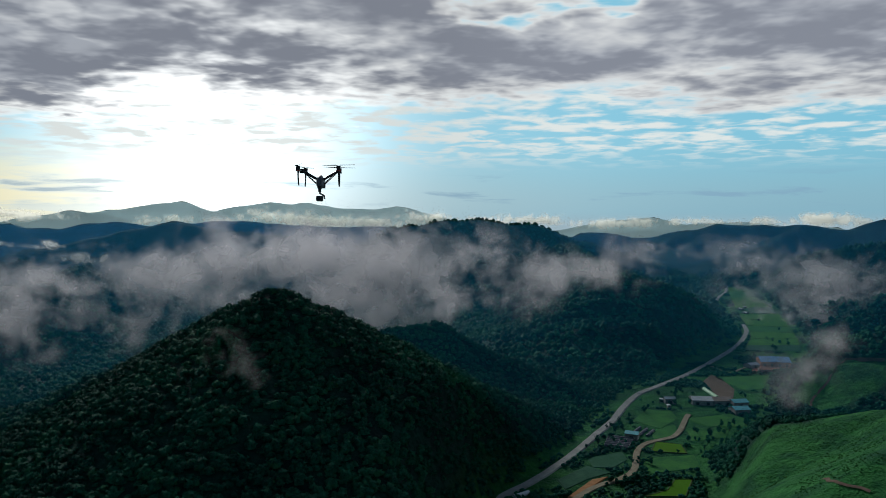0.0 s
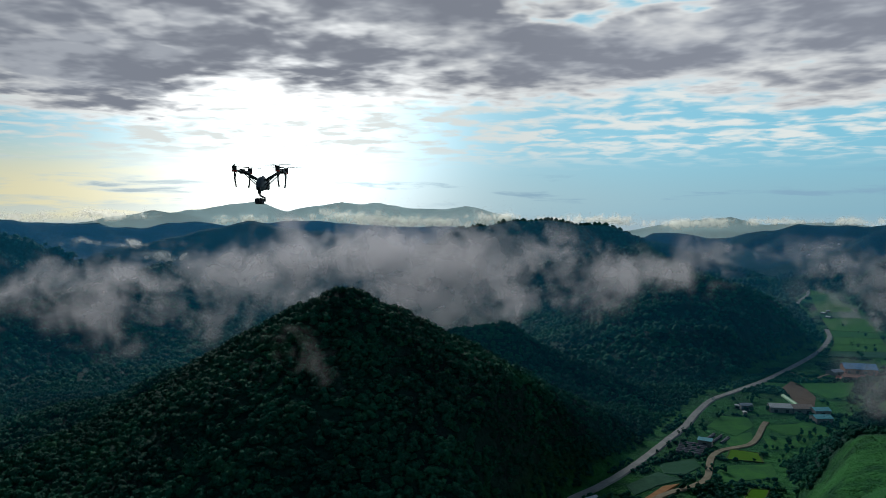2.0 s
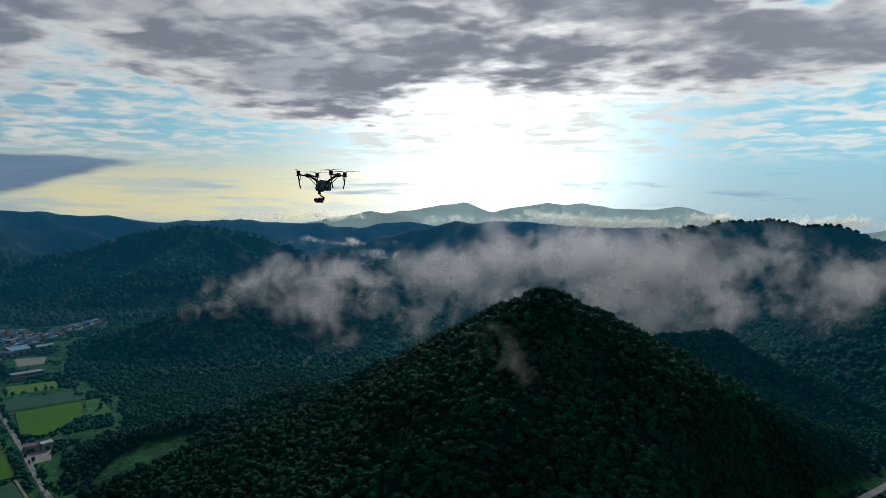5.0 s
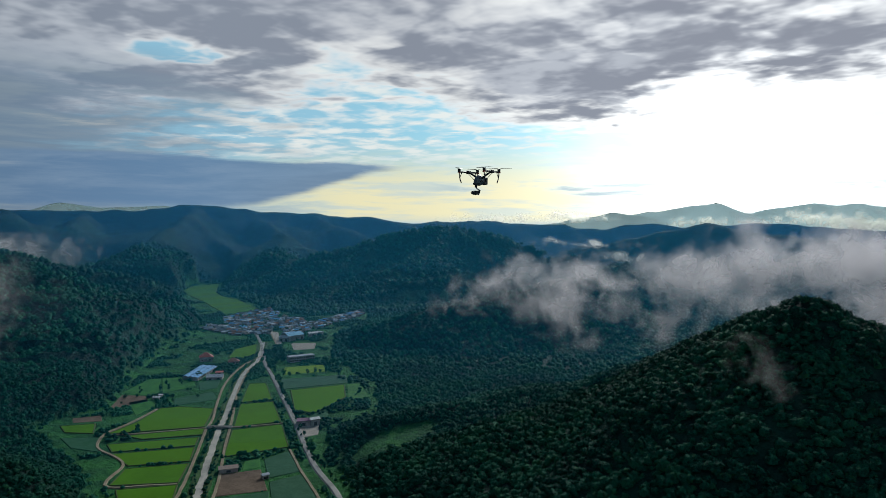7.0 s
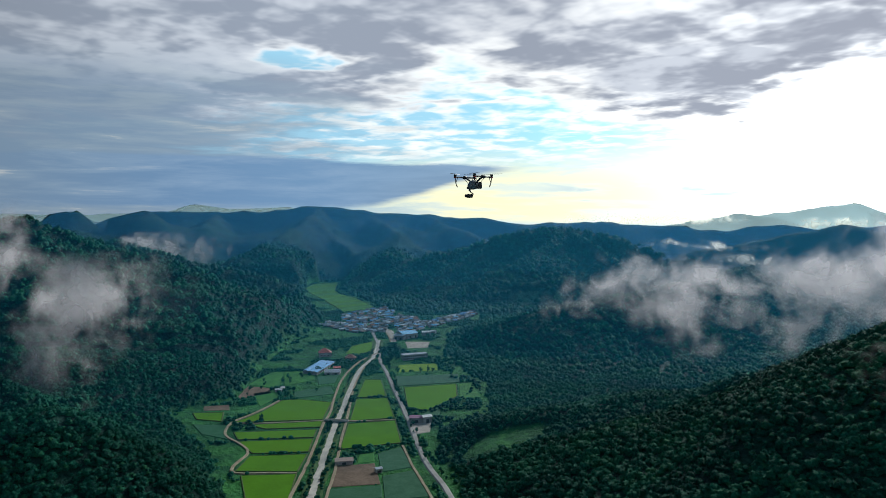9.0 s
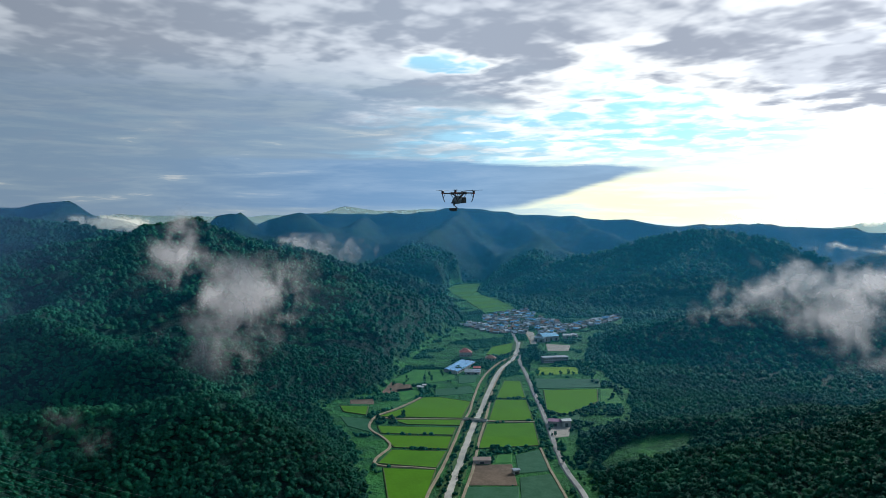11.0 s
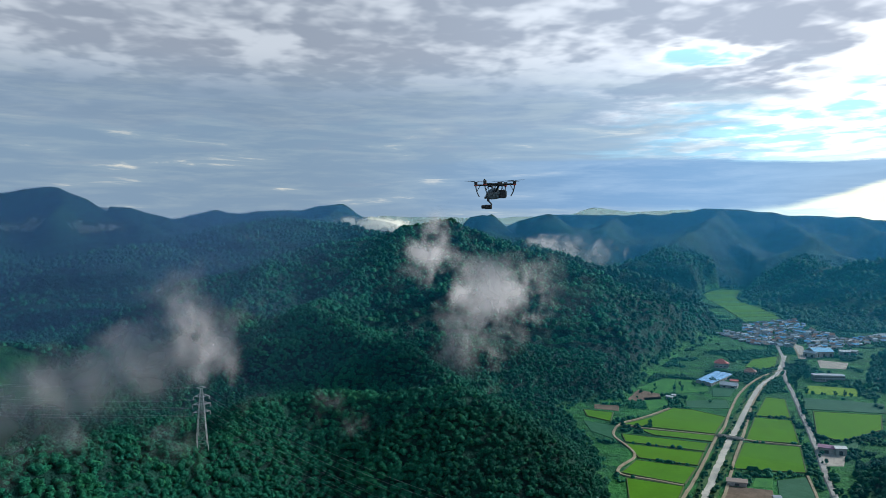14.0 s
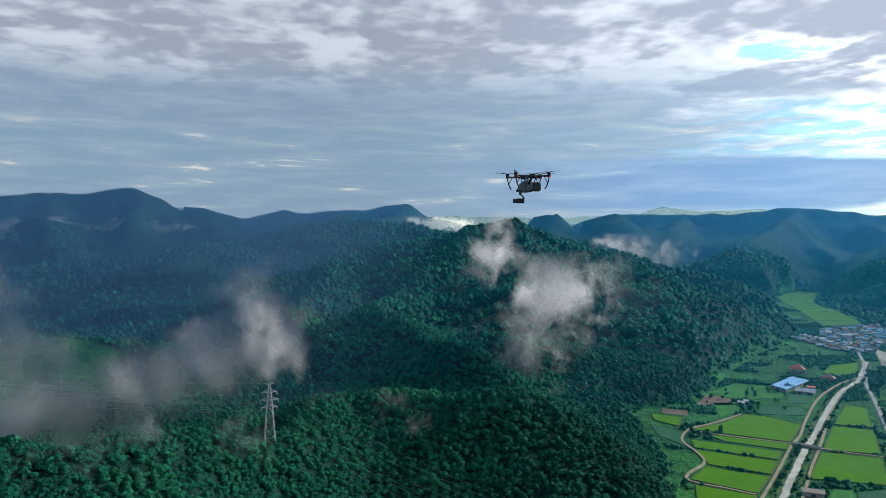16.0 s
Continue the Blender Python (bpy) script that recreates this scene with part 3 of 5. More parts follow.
M_RED_YARD = mottled("red_yard", (0.24, 0.10, 0.08), (0.33, 0.15, 0.12), 10, 0.95)
M_ASPHALT = mottled("worn_asphalt", (0.20, 0.20, 0.195), (0.29, 0.285, 0.275), 9, 0.85)
M_TRACK = mottled("concrete_track", (0.17, 0.145, 0.10), (0.26, 0.225, 0.165), 7, 0.9)
M_BANK = mottled("river_bank", (0.014, 0.055, 0.020), (0.050, 0.095, 0.035), 6, 0.9, relief=0.8)
M_BUND = mottled("earth_bund", (0.030, 0.070, 0.022), (0.075, 0.095, 0.04), 5, 0.9)
M_CONCRETE = mottled("grey_concrete", (0.26, 0.26, 0.25), (0.38, 0.37, 0.35), 3, 0.85)


def water_material():
    mat, gr, sh = material("shallow_river", 0.18)
    sh.inputs["Specular IOR Level"].default_value = 0.5
    p = place(gr)
    shoal = gr.noise(p, 0.06, 5, 0.65, 1.0)
    gr.put(sh.inputs["Base Color"], gr.mix(gr.step(shoal, 0.42, 0.58), (0.20, 0.195, 0.17), (0.36, 0.34, 0.30)))
    gr.put(sh.inputs["Roughness"], gr.step(shoal, 0.45, 0.6, 0.4, 0.9))
    bump(gr, sh, gr.noise(p, 0.9, 3, 0.6), 0.4, 0.3)
    return mat


M_WATER = water_material()


def bm_object(name, b, mat, parent=None, label=""):
    me = bpy.data.meshes.new(name)
    bmesh.ops.recalc_face_normals(b, faces=b.faces)
    b.to_mesh(me)
    b.free()
    me.materials.append(mat)
    ob = new(name, me)
    if parent:
        ob.parent = parent
    if label:
        ob["label"] = label
    return ob


def part(name, b, mat, parent, label=""):
    return bm_object(name, b, mat, parent, label)


def resample(points, gap):
    out = []
    pts = [Vector((p[0], p[1], 0)) for p in points]
    n = len(pts)
    for k in range(n - 1):
        p0, p1, p2, p3 = pts[max(k - 1, 0)], pts[k], pts[k + 1], pts[min(k + 2, n - 1)]
        m = max(2, int((p2 - p1).length / gap))
        for q in range(m):
            t = q / m
            out.append(0.5 * ((2 * p1) + (p2 - p0) * t + (2 * p0 - 5 * p1 + 4 * p2 - p3) * t * t + (3 * p1 - p0 - 3 * p2 + p3) * t ** 3))
    return out + [pts[-1]]


def strip(points, profile, gap=9.0, wander=0.0, seed=0):
    """A band along a line; profile: pairs of sideways offset and height."""
    b = bmesh.new()
    line = resample(points, gap)
    rows = []
    rnd = random.Random(seed)
    for k, p in enumerate(line):
        t = (line[min(k + 1, len(line) - 1)] - line[max(k - 1, 0)]).normalized()
        side = Vector((-t.y, t.x, 0))
        w = rnd.uniform(-wander, wander)
        rows.append([b.verts.new(p + side * (o + w * (abs(o) > 0.1)) + Vector((0, 0, h))) for o, h in profile])
    for r0, r1 in zip(rows, rows[1:]):
        for a in range(len(profile) - 1):
            b.faces.new((r0[a], r0[a + 1], r1[a + 1], r1[a]))
    return b


def plate(points, low, high, inset=0.0):
    """A level plot with sloping sides."""
    b = bmesh.new()
    c = Vector((sum(p[0] for p in points) / len(points), sum(p[1] for p in points) / len(points), 0))
    lows = [b.verts.new((p[0], p[1], low)) for p in points]
    highs = []
    for p in points:
        q = Vector((p[0], p[1], 0))
        highs.append(b.verts.new((*(q + (c - q).normalized() * inset).xy, high)))
    b.faces.new(highs)
    for k in range(len(points)):
        k2 = (k + 1) % len(points)
        b.faces.new((lows[k], lows[k2], highs[k2], highs[k]))
    return b


PLOTS, LANES = [], []


def plot(name, points, mat, label, group, high=0.5, bund=False):
    PLOTS.append(points)
    root = tagged(new(name), label, "field", group, "structure")
    part("crop", plate(points, 0.0, high, 0.9), mat, root)
    if bund:
        ring = list(points) + [points[0]]
        for a, c in zip(ring, ring[1:]):
            part("bund", strip((a, c), ((-0.8, 0.0), (-0.35, high + 0.2), (0.35, high + 0.2), (0.8, 0.0)), 40), M_BUND, root)
    return root


def rice_paddy(*points):
    return plot("rice_paddy", points, M_RICE, "bright green rice paddy edged by low earth bunds", "rice paddies", 0.6, True)


def meadow(*points):
    return plot("meadow", points, M_MEADOW, "rough green grass plot on the valley floor", "meadows", 0.35)


def vegetable_plot(*points):
    return plot("vegetable_plot", points, M_CROP, "dark blue-green vegetable plot", "vegetable plots", 0.5)


def bare_plot(*points):
    return plot("bare_plot", points, M_SOIL, "bare brown tilled soil plot", "bare plots", 0.35)


def soil_bank(*points):
    return plot("soil_bank", points, M_ORANGE, "freshly cut orange soil beside the lane", "", 0.9)


def gravel_yard(*points):
    return plot("gravel_yard", points, M_GRAVEL, "pale gravel yard beside the road", "yards", 0.4)


def red_yard(*points):
    return plot("red_yard", points, M_RED_YARD, "reddish paved factory yard", "yards", 0.4)


M_PASTURE = mottled("bright_pasture", (0.030, 0.120, 0.016), (0.062, 0.175, 0.022), 10, 0.9, relief=0.6, c=(0.016, 0.085, 0.014))
M_LAWN = mottled("playing_field", (0.085, 0.175, 0.012), (0.12, 0.21, 0.02), 8, 0.9)


def pasture(*points):
    return plot("pasture", points, M_PASTURE, "light green terraced grass field edged by low banks", "terraced fields", 0.5, True)


def lawn(*points):
    return plot("lawn", points, M_LAWN, "yellow-green school playing field", "", 0.3)


def main_road(width, *points):
    h = width / 2
    LANES.append((h + 2, points))
    ob = bm_object("road", strip(points, ((-h - 1.0, 0.0), (-h, 0.85), (h, 0.85), (h + 1.0, 0.0)), 10, 0.25, 3), M_ASPHALT)
    return tagged(ob, "pale worn asphalt country road", "road", kind="structure")


def farm_road(width, *points):
    h = width / 2
    LANES.append((h + 2, points))
    ob = bm_object("farm_track", strip(points, ((-h - 0.3, 0.0), (-h, 0.95), (h, 0.95), (h + 0.3, 0.0)), 8, 0.2, 5), M_TRACK)
    return tagged(ob, "pale concrete farm track between the fields", "road", kind="structure")


def river(width, *points):
    h = width / 2
    LANES.append((h + 5, points))
    ob = bm_object("river_bank", strip(points, ((-h - 5, 0.6), (-h - 3, 0.9), (-h, 0.25), (0, 0.15), (h, 0.25), (h + 3, 0.9), (h + 5, 0.6)), 5, 0.5, 9), M_BANK)
    tagged(ob, "grassy river banks with scrub", "river bank", kind="structure")
    ob = bm_object("water", strip(points, ((-h, 0.5), (0, 0.5), (h, 0.5)), 4, 0.7, 11), M_WATER)
    return tagged(ob, "shallow pale river with gravel shoals", "river", kind="structure")


rice_paddy((-656, 302), (-671, 337), (-703, 380), (-694, 396), (-660, 415), (-609, 372))
rice_paddy((-625, 287), (-583, 350), (-564, 335), (-602, 280))
rice_paddy((-596, 278), (-560, 332), (-531, 310), (-558, 272))
rice_paddy((-527, 242), (-553, 267), (-526, 306), (-494, 278))
rice_paddy((-515, 241), (-490, 275), (-428, 230), (-439, 210))
rice_paddy((-727, 506), (-715, 521), (-645, 477), (-659, 448))
rice_paddy((-653, 443), (-636, 472), (-567, 429), (-587, 390))
rice_paddy((-579, 383), (-559, 424), (-499, 385), (-519, 334))
rice_paddy((-886, 583), (-933, 627), (-947, 675), (-882, 627), (-866, 592))
rice_paddy((-663, 517), (-637, 575), (-592, 536), (-567, 472), (-589, 464))
rice_paddy((-715, 285), (-698, 310), (-668, 294), (-691, 279))
rice_paddy((-638, 309), (-604, 369), (-588, 357), (-616, 315))
meadow((-497, 339), (-494, 352), (-474, 338), (-480, 325))
meadow((-635, 578), (-632, 595), (-573, 554), (-579, 529))
meadow((-799, 386), (-841, 442), (-835, 453), (-774, 417), (-762, 401))
meadow((-834, 454), (-817, 484), (-768, 460), (-764, 416))
meadow((-753, 370), (-751, 396), (-719, 385), (-697, 350))
vegetable_plot((-719, 546), (-677, 614), (-641, 585), (-674, 515))
vegetable_plot((-489, 352), (-490, 378), (-443, 354), (-450, 327))
vegetable_plot((-443, 323), (-437, 351), (-386, 324), (-402, 295))
vegetable_plot((-730, 410), (-725, 455), (-691, 439), (-702, 394))
vegetable_plot((-555, 442), (-570, 493), (-546, 470), (-543, 444))
vegetable_plot((-677, 269), (-652, 292), (-611, 273), (-639, 262))
vegetable_plot((-446, 277), (-427, 311), (-407, 297), (-427, 262))
bare_plot((-486, 308), (-471, 336), (-430, 312), (-449, 280))
bare_plot((-741, 340), (-791, 381), (-767, 397), (-740, 387))
bare_plot((-735, 304), (-724, 328), (-703, 319), (-718, 298))
lawn((-772, 593), (-747, 637), (-712, 613), (-737, 562))
vegetable_plot((-780, 471), (-776, 499), (-738, 469), (-742, 449))
pasture((-1876, 1124), (-1889, 1221), (-1834, 1181), (-1827, 1081))
rice_paddy((-1827, 1081), (-1834, 1181), (-1782, 1144), (-1781, 1041))
pasture((-1781, 1041), (-1782, 1144), (-1733, 1110), (-1729, 1017))
pasture((-1729, 1017), (-1733, 1110), (-1687, 1077), (-1680, 994))
rice_paddy((-1680, 994), (-1687, 1077), (-1638, 1055), (-1632, 977))
pasture((-1632, 977), (-1638, 1055), (-1592, 1033), (-1585, 960))
rice_paddy((-1585, 960), (-1592, 1033), (-1536, 1021), (-1541, 945))
pasture((-1541, 945), (-1536, 1021), (-1484, 1009), (-1499, 930))
pasture((-1499, 930), (-1484, 1009), (-1454, 997), (-1460, 914))
rice_paddy((-1460, 914), (-1454, 997), (-1426, 986), (-1423, 898))
pasture((-1423, 898), (-1426, 986), (-1388, 972), (-1387, 885))
rice_paddy((-1387, 885), (-1388, 972), (-1352, 958), (-1353, 872))
pasture((-1353, 872), (-1352, 958), (-1319, 943), (-1316, 855))
pasture((-1316, 855), (-1319, 943), (-1287, 927), (-1281, 840))
pasture((773, 1971), (837, 2003), (800, 1885), (731, 1857))
meadow((731, 1857), (800, 1885), (754, 1755), (691, 1743))
pasture((691, 1743), (754, 1755), (731, 1664), (656, 1642))
pasture((656, 1642), (731, 1664), (699, 1552), (623, 1543))
vegetable_plot((623, 1543), (699, 1552), (674, 1455), (595, 1454))
pasture((595, 1454), (674, 1455), (644, 1361), (569, 1376))
pasture((569, 1376), (644, 1361), (614, 1279), (546, 1298))
meadow((546, 1298), (614, 1279), (590, 1217), (523, 1229))
pasture((523, 1229), (590, 1217), (571, 1161), (495, 1161))
pasture((495, 1161), (571, 1161), (545, 1101), (464, 1100))
vegetable_plot((464, 1100), (545, 1101), (526, 1055), (442, 1054))
rice_paddy((145, 502), (164, 514), (176, 535), (189, 535), (173, 502))
rice_paddy((177, 601), (188, 627), (208, 619), (205, 595))
meadow((333, 884), (406, 893), (370, 825), (346, 815), (340, 836))
meadow((185, 694), (210, 735), (234, 729), (231, 700), (204, 666))
meadow((239, 700), (288, 718), (300, 694), (288, 671), (250, 675))
meadow((503, 1037), (518, 1037), (493, 981), (487, 996))
meadow((166, 584), (210, 592), (205, 562), (160, 547))
meadow((191, 657), (222, 681), (214, 645), (190, 635))
meadow((227, 662), (266, 662), (255, 638), (221, 629))
vegetable_plot((120, 584), (152, 601), (152, 580), (135, 560), (120, 562))
vegetable_plot((87, 535), (116, 566), (131, 550), (110, 535), (90, 515))
bare_plot((313, 862), (335, 896), (340, 877), (334, 820), (314, 774), (302, 789))
soil_bank((89, 500), (114, 535), (127, 541), (109, 517), (96, 500))
gravel_yard((-541, 431), (-532, 448), (-508, 426), (-511, 411))
gravel_yard((-1049, 773), (-1015, 768), (-911, 696), (-916, 688))
gravel_yard((-913, 714), (-885, 742), (-848, 707), (-863, 680))
red_yard((421, 973), (465, 973), (452, 937), (391, 909))
river(5.4, (-951, 690), (-887, 639), (-832, 592), (-785, 540), (-703, 469), (-634, 413), (-584, 371), (-531, 329), (-476, 286), (-435, 254), (-384, 215), (-328, 173))
farm_road(2.0, (-863, 624), (-821, 561), (-759, 496), (-684, 435), (-625, 391), (-598, 367), (-550, 329), (-501, 290), (-462, 257), (-436, 236), (-379, 193))
farm_road(2.0, (-792, 551), (-739, 504), (-697, 469), (-602, 397), (-539, 348), (-478, 303), (-430, 264), (-379, 225))
main_road(3.4, (-1061, 752), (-935, 675), (-820, 596), (-740, 549), (-651, 495), (-588, 457), (-536, 425), (-492, 397), (-442, 367), (-408, 351), (-379, 336), (-310, 298))
farm_road(2.0, (-658, 299), (-640, 314), (-603, 371), (-589, 387), (-574, 405), (-561, 427))
farm_road(2.0, (-703, 376), (-673, 330), (-657, 300), (-624, 278), (-589, 276), (-562, 270), (-539, 246), (-523, 240), (-507, 258), (-491, 276))
farm_road(2.0, (-492, 381), (-442, 353), (-393, 328), (-345, 301))
farm_road(2.0, (-1147, 742), (-1163, 791), (-1081, 786), (-970, 724), (-916, 688))
main_road(6.2, (23, 477), (46, 506), (72, 537), (101, 580), (129, 628), (145, 657), (166, 694), (190, 746), (219, 799), (257, 842), (310, 903), (367, 980), (440, 1086), (483, 1161), (519, 1235), (545, 1312))
main_road(6, (627, 1663), (667, 1755), (722, 1857), (788, 2018))
farm_road(5, (80, 477), (111, 518), (134, 535), (151, 557), (165, 601), (181, 624), (207, 640), (223, 666), (233, 688), (246, 714))
farm_road(3, (353, 943), (360, 903), (383, 926), (420, 962))

# ---- scrub and hedges between the plots ----
def clear_of_plots(x, y):
    ok = np.ones(x.shape, bool)
    for points in PLOTS:
        ok &= sunk(x, y, points) > 1.5
    for half_width, points in LANES:
        for (ax, ay), (bx, by) in zip(points, points[1:]):
            ex, ey = bx - ax, by - ay
            t = np.clip(((x - ax) * ex + (y - ay) * ey) / (ex * ex + ey * ey), 0, 1)
            ok &= np.hypot(x - ax - t * ex, y - ay - t * ey) > half_width
    return ok


def scrub(name, count, ring, size, label, mat=M_LEAF, share=0.06):
    xs, ys = [q[0] for q in ring], [q[1] for q in ring]
    x, y = rng.uniform(min(xs), max(xs), count), rng.uniform(min(ys), max(ys), count)
    keep = (sunk(x, y, ring) < 0) & (value_noise(x, y, 38, 12) + 0.5 * value_noise(x, y, 14, 13) > share)
    x, y = x[keep], y[keep]
    keep = clear_of_plots(x, y)
    x, y = x[keep], y[keep]
    n = len(x)
    s = size * rng.uniform(0.4, 1.5, n)
    bv, bf = blob(1, 3)
    turn = rng.uniform(0, 6.28, n)
    c, sn = np.cos(turn)[:, None], np.sin(turn)[:, None]
    v = np.stack([(bv[:, 0] * c - bv[:, 1] * sn) * s[:, None] + x[:, None], (bv[:, 0] * sn + bv[:, 1] * c) * s[:, None] + y[:, None],
                  bv[:, 2] * s[:, None] * 0.8 + (0.4 * s + height(x, y))[:, None]], -1).reshape(-1, 3)
    faces = (bf[None] + (np.arange(n) * len(bv))[:, None, None]).reshape(-1, 3)
    tagged(new(name, mesh_from(name, v, faces, mat)), label, "bushes", kind="stuff")


scrub("scrub_by_river", 200000, FLOORS[0], 2.0, "green bushes and hedges between the plots")
scrub("scrub_by_road", 150000, FLOORS[1], 2.0, "green bushes and weeds beside the country road")
scrub("knoll_tufts", 8000, ((150, 330), (330, 300), (380, 480), (250, 500), (170, 470)), 0.45, "rough grass tufts and low bushes on the knoll", M_TUFT, -0.05)


def dirt_path(width, *points):
    """A worn path lying on the slope."""
    b = strip(points, ((-width / 2, 0.0), (0, 0.05), (width / 2, 0.0)), 4, 0.6, 8)
    b.verts.ensure_lookup_table()
    xyz = np.array([v.co for v in b.verts])
    up = height(xyz[:, 0], xyz[:, 1])
    for v, h in zip(b.verts, up):
        v.co.z += float(h) + 0.6
    ob = bm_object("dirt_path", b, M_SOIL)
    return tagged(ob, "worn brown dirt path on the grassy slope", "path", kind="structure")


dirt_path(2.2, (372, 726), (392, 756), (418, 779), (446, 803), (466, 793), (483, 785))
dirt_path(1.8, (184, 338), (181, 324), (184, 317), (190, 310))

# ---- buildings ----
def sheet_metal(name, colour, rough=0.7):
    mat, gr, sh = material(name, rough)
    p = gr.node("ShaderNodeTexCoord").outputs["Object"]
    worn = gr.noise(p, 0.35, 5, 0.65)
    gr.put(sh.inputs["Base Color"], gr.mix(gr.step(worn, 0.35, 0.75, 0, 0.5), colour, tuple(0.5 * v + 0.08 for v in colour)))
    wave = gr.nodes.new("ShaderNodeTexWave")
    wave.inputs["Scale"].default_value = 1.2
    gr.put(wave.inputs["Vector"], p)
    bump(gr, sh, wave.outputs["Fac"], 0.5, 0.08)
    return mat


ROOFS = {k: sheet_metal("roof_" + k, c) for k, c in {
    "blue": (0.085, 0.26, 0.50), "sky": (0.13, 0.38, 0.62), "teal": (0.12, 0.42, 0.48), "red": (0.40, 0.10, 0.08), "white": (0.52, 0.54, 0.56),
    "pale": (0.22, 0.27, 0.33), "purple": (0.26, 0.12, 0.22), "brown": (0.26, 0.20, 0.17), "slate": (0.09, 0.11, 0.15), "rust": (0.28, 0.13, 0.09)}.items()}
M_WALL = mottled("rendered_wall", (0.22, 0.22, 0.22), (0.36, 0.355, 0.345), 4, 0.85, c=(0.24, 0.19, 0.18))
M_DARK = mottled("dark_opening", (0.025, 0.03, 0.035), (0.05, 0.055, 0.06), 2, 0.3)
M_FILM = {"dark": mottled("shade_net", (0.035, 0.04, 0.055), (0.09, 0.10, 0.13), 3, 0.6), "white": mottled("plastic_film", (0.55, 0.60, 0.64), (0.70, 0.74, 0.76), 3, 0.4),
          "green": mottled("green_film", (0.16, 0.36, 0.20), (0.26, 0.46, 0.28), 3, 0.5)}


def box(w, d, h, z=0.0, x=0.0, y=0.0):
    b = bmesh.new()
    bmesh.ops.create_cube(b, size=1.0, matrix=Matrix.Translation((x, y, z + h / 2)) @ Matrix.Diagonal((w, d, h, 1)))
    return b


def gable(w, d, h, rise, over=0.6, thick=0.25):
    """A pitched roof on eaves at height h, its ridge along x."""
    b = bmesh.new()
    x, y = w / 2 + over, d / 2 + over
    drop = rise * over / (d / 2)
    ring = [(-y, h - drop), (0, h + rise), (y, h - drop), (y, h - drop + thick), (0, h + rise + thick), (-y, h - drop + thick)]
    ends = [[b.verts.new((s * x, p, q)) for p, q in ring] for s in (-1, 1)]
    for k in range(6):
        b.faces.new((ends[0][k], ends[0][(k + 1) % 6], ends[1][(k + 1) % 6], ends[1][k]))
    for e in ends:
        b.faces.new((e[0], e[1], e[4], e[5]))
        b.faces.new((e[1], e[2], e[3], e[4]))
    return b


def pitched_body(w, d, h, rise):
    b = bmesh.new()
    ring = [(-d / 2, -1.0), (d / 2, -1.0), (d / 2, h), (0, h + rise), (-d / 2, h)]
    ends = [[b.verts.new((s * w / 2, p, q)) for p, q in ring] for s in (-1, 1)]
    for k in range(5):
        b.faces.new((ends[0][k], ends[0][(k + 1) % 5], ends[1][(k + 1) % 5], ends[1][k]))
    b.faces.new(ends[0])
    b.faces.new(ends[1])
    return b


WORDS = {"blue": "blue", "sky": "bright sky-blue", "teal": "teal", "red": "red", "white": "white", "pale": "pale grey", "purple": "dull purple", "brown": "brown", "slate": "dark slate", "rust": "rust-brown"}


def long_shed(x, y, w, d, turn, h, colour, wall=None):
    root = tagged(new("shed"), f"long low shed with a {WORDS[colour]} metal roof", "shed", "sheds")
    if d > w:
        w, d, turn = d, w, turn + 90
    rise = 0.16 * d
    part("wall", pitched_body(w, d, h, rise), ROOFS[wall] if wall else M_WALL, root)
    part("roof", gable(w, d, h, rise), ROOFS[colour], root)
    for k in range(max(1, int(w / 9))):
        part("door", box(3.2, 0.3, h * 0.6, 0, -w / 2 + (k + 0.5) * w / max(1, int(w / 9)), -d / 2), M_DARK, root)
    root.matrix_world = pose(x, y, 0.35, 0, 0, turn)
    return root


def hip_house(x, y, w, d, turn, h, colour):
    """A house under hipped roofs, one over the main block and one over a wing."""
    root = tagged(new("farmhouse"), f"two-storey farmhouse with {WORDS[colour]} hipped tile roofs", "house")
    for bx, by, bw, bd, bh in ((0, 0, w, d, h), (w * 0.38, d * 0.42, w * 0.5, d * 0.6, h * 0.7)):
        part("wall", box(bw, bd, bh + 1, -1, bx, by), M_WALL, root)
        b = bmesh.new()
        ex, ey, up = bw / 2 + 0.9, bd / 2 + 0.9, bd * 0.42
        low = [b.verts.new((bx + sx * ex, by + sy * ey, bh)) for sx, sy in ((-1, -1), (1, -1), (1, 1), (-1, 1))]
        r0, r1 = (b.verts.new((bx + s * max(ex - ey, 0.6), by, bh + up)) for s in (-1, 1))
        for f in ((low[0], low[1], r1, r0), (low[1], low[2], r1), (low[2], low[3], r0, r1), (low[3], low[0], r0), tuple(low[::-1])):
            b.faces.new(f)
        part("roof", b, ROOFS[colour], root)
    for k in (-0.3, 0.0, 0.3):
        part("window", box(1.8, 0.3, 1.5, 1.2, k * w, -d / 2), M_DARK, root)
    root.matrix_world = pose(x, y, 0.35, 0, 0, turn)
    return root


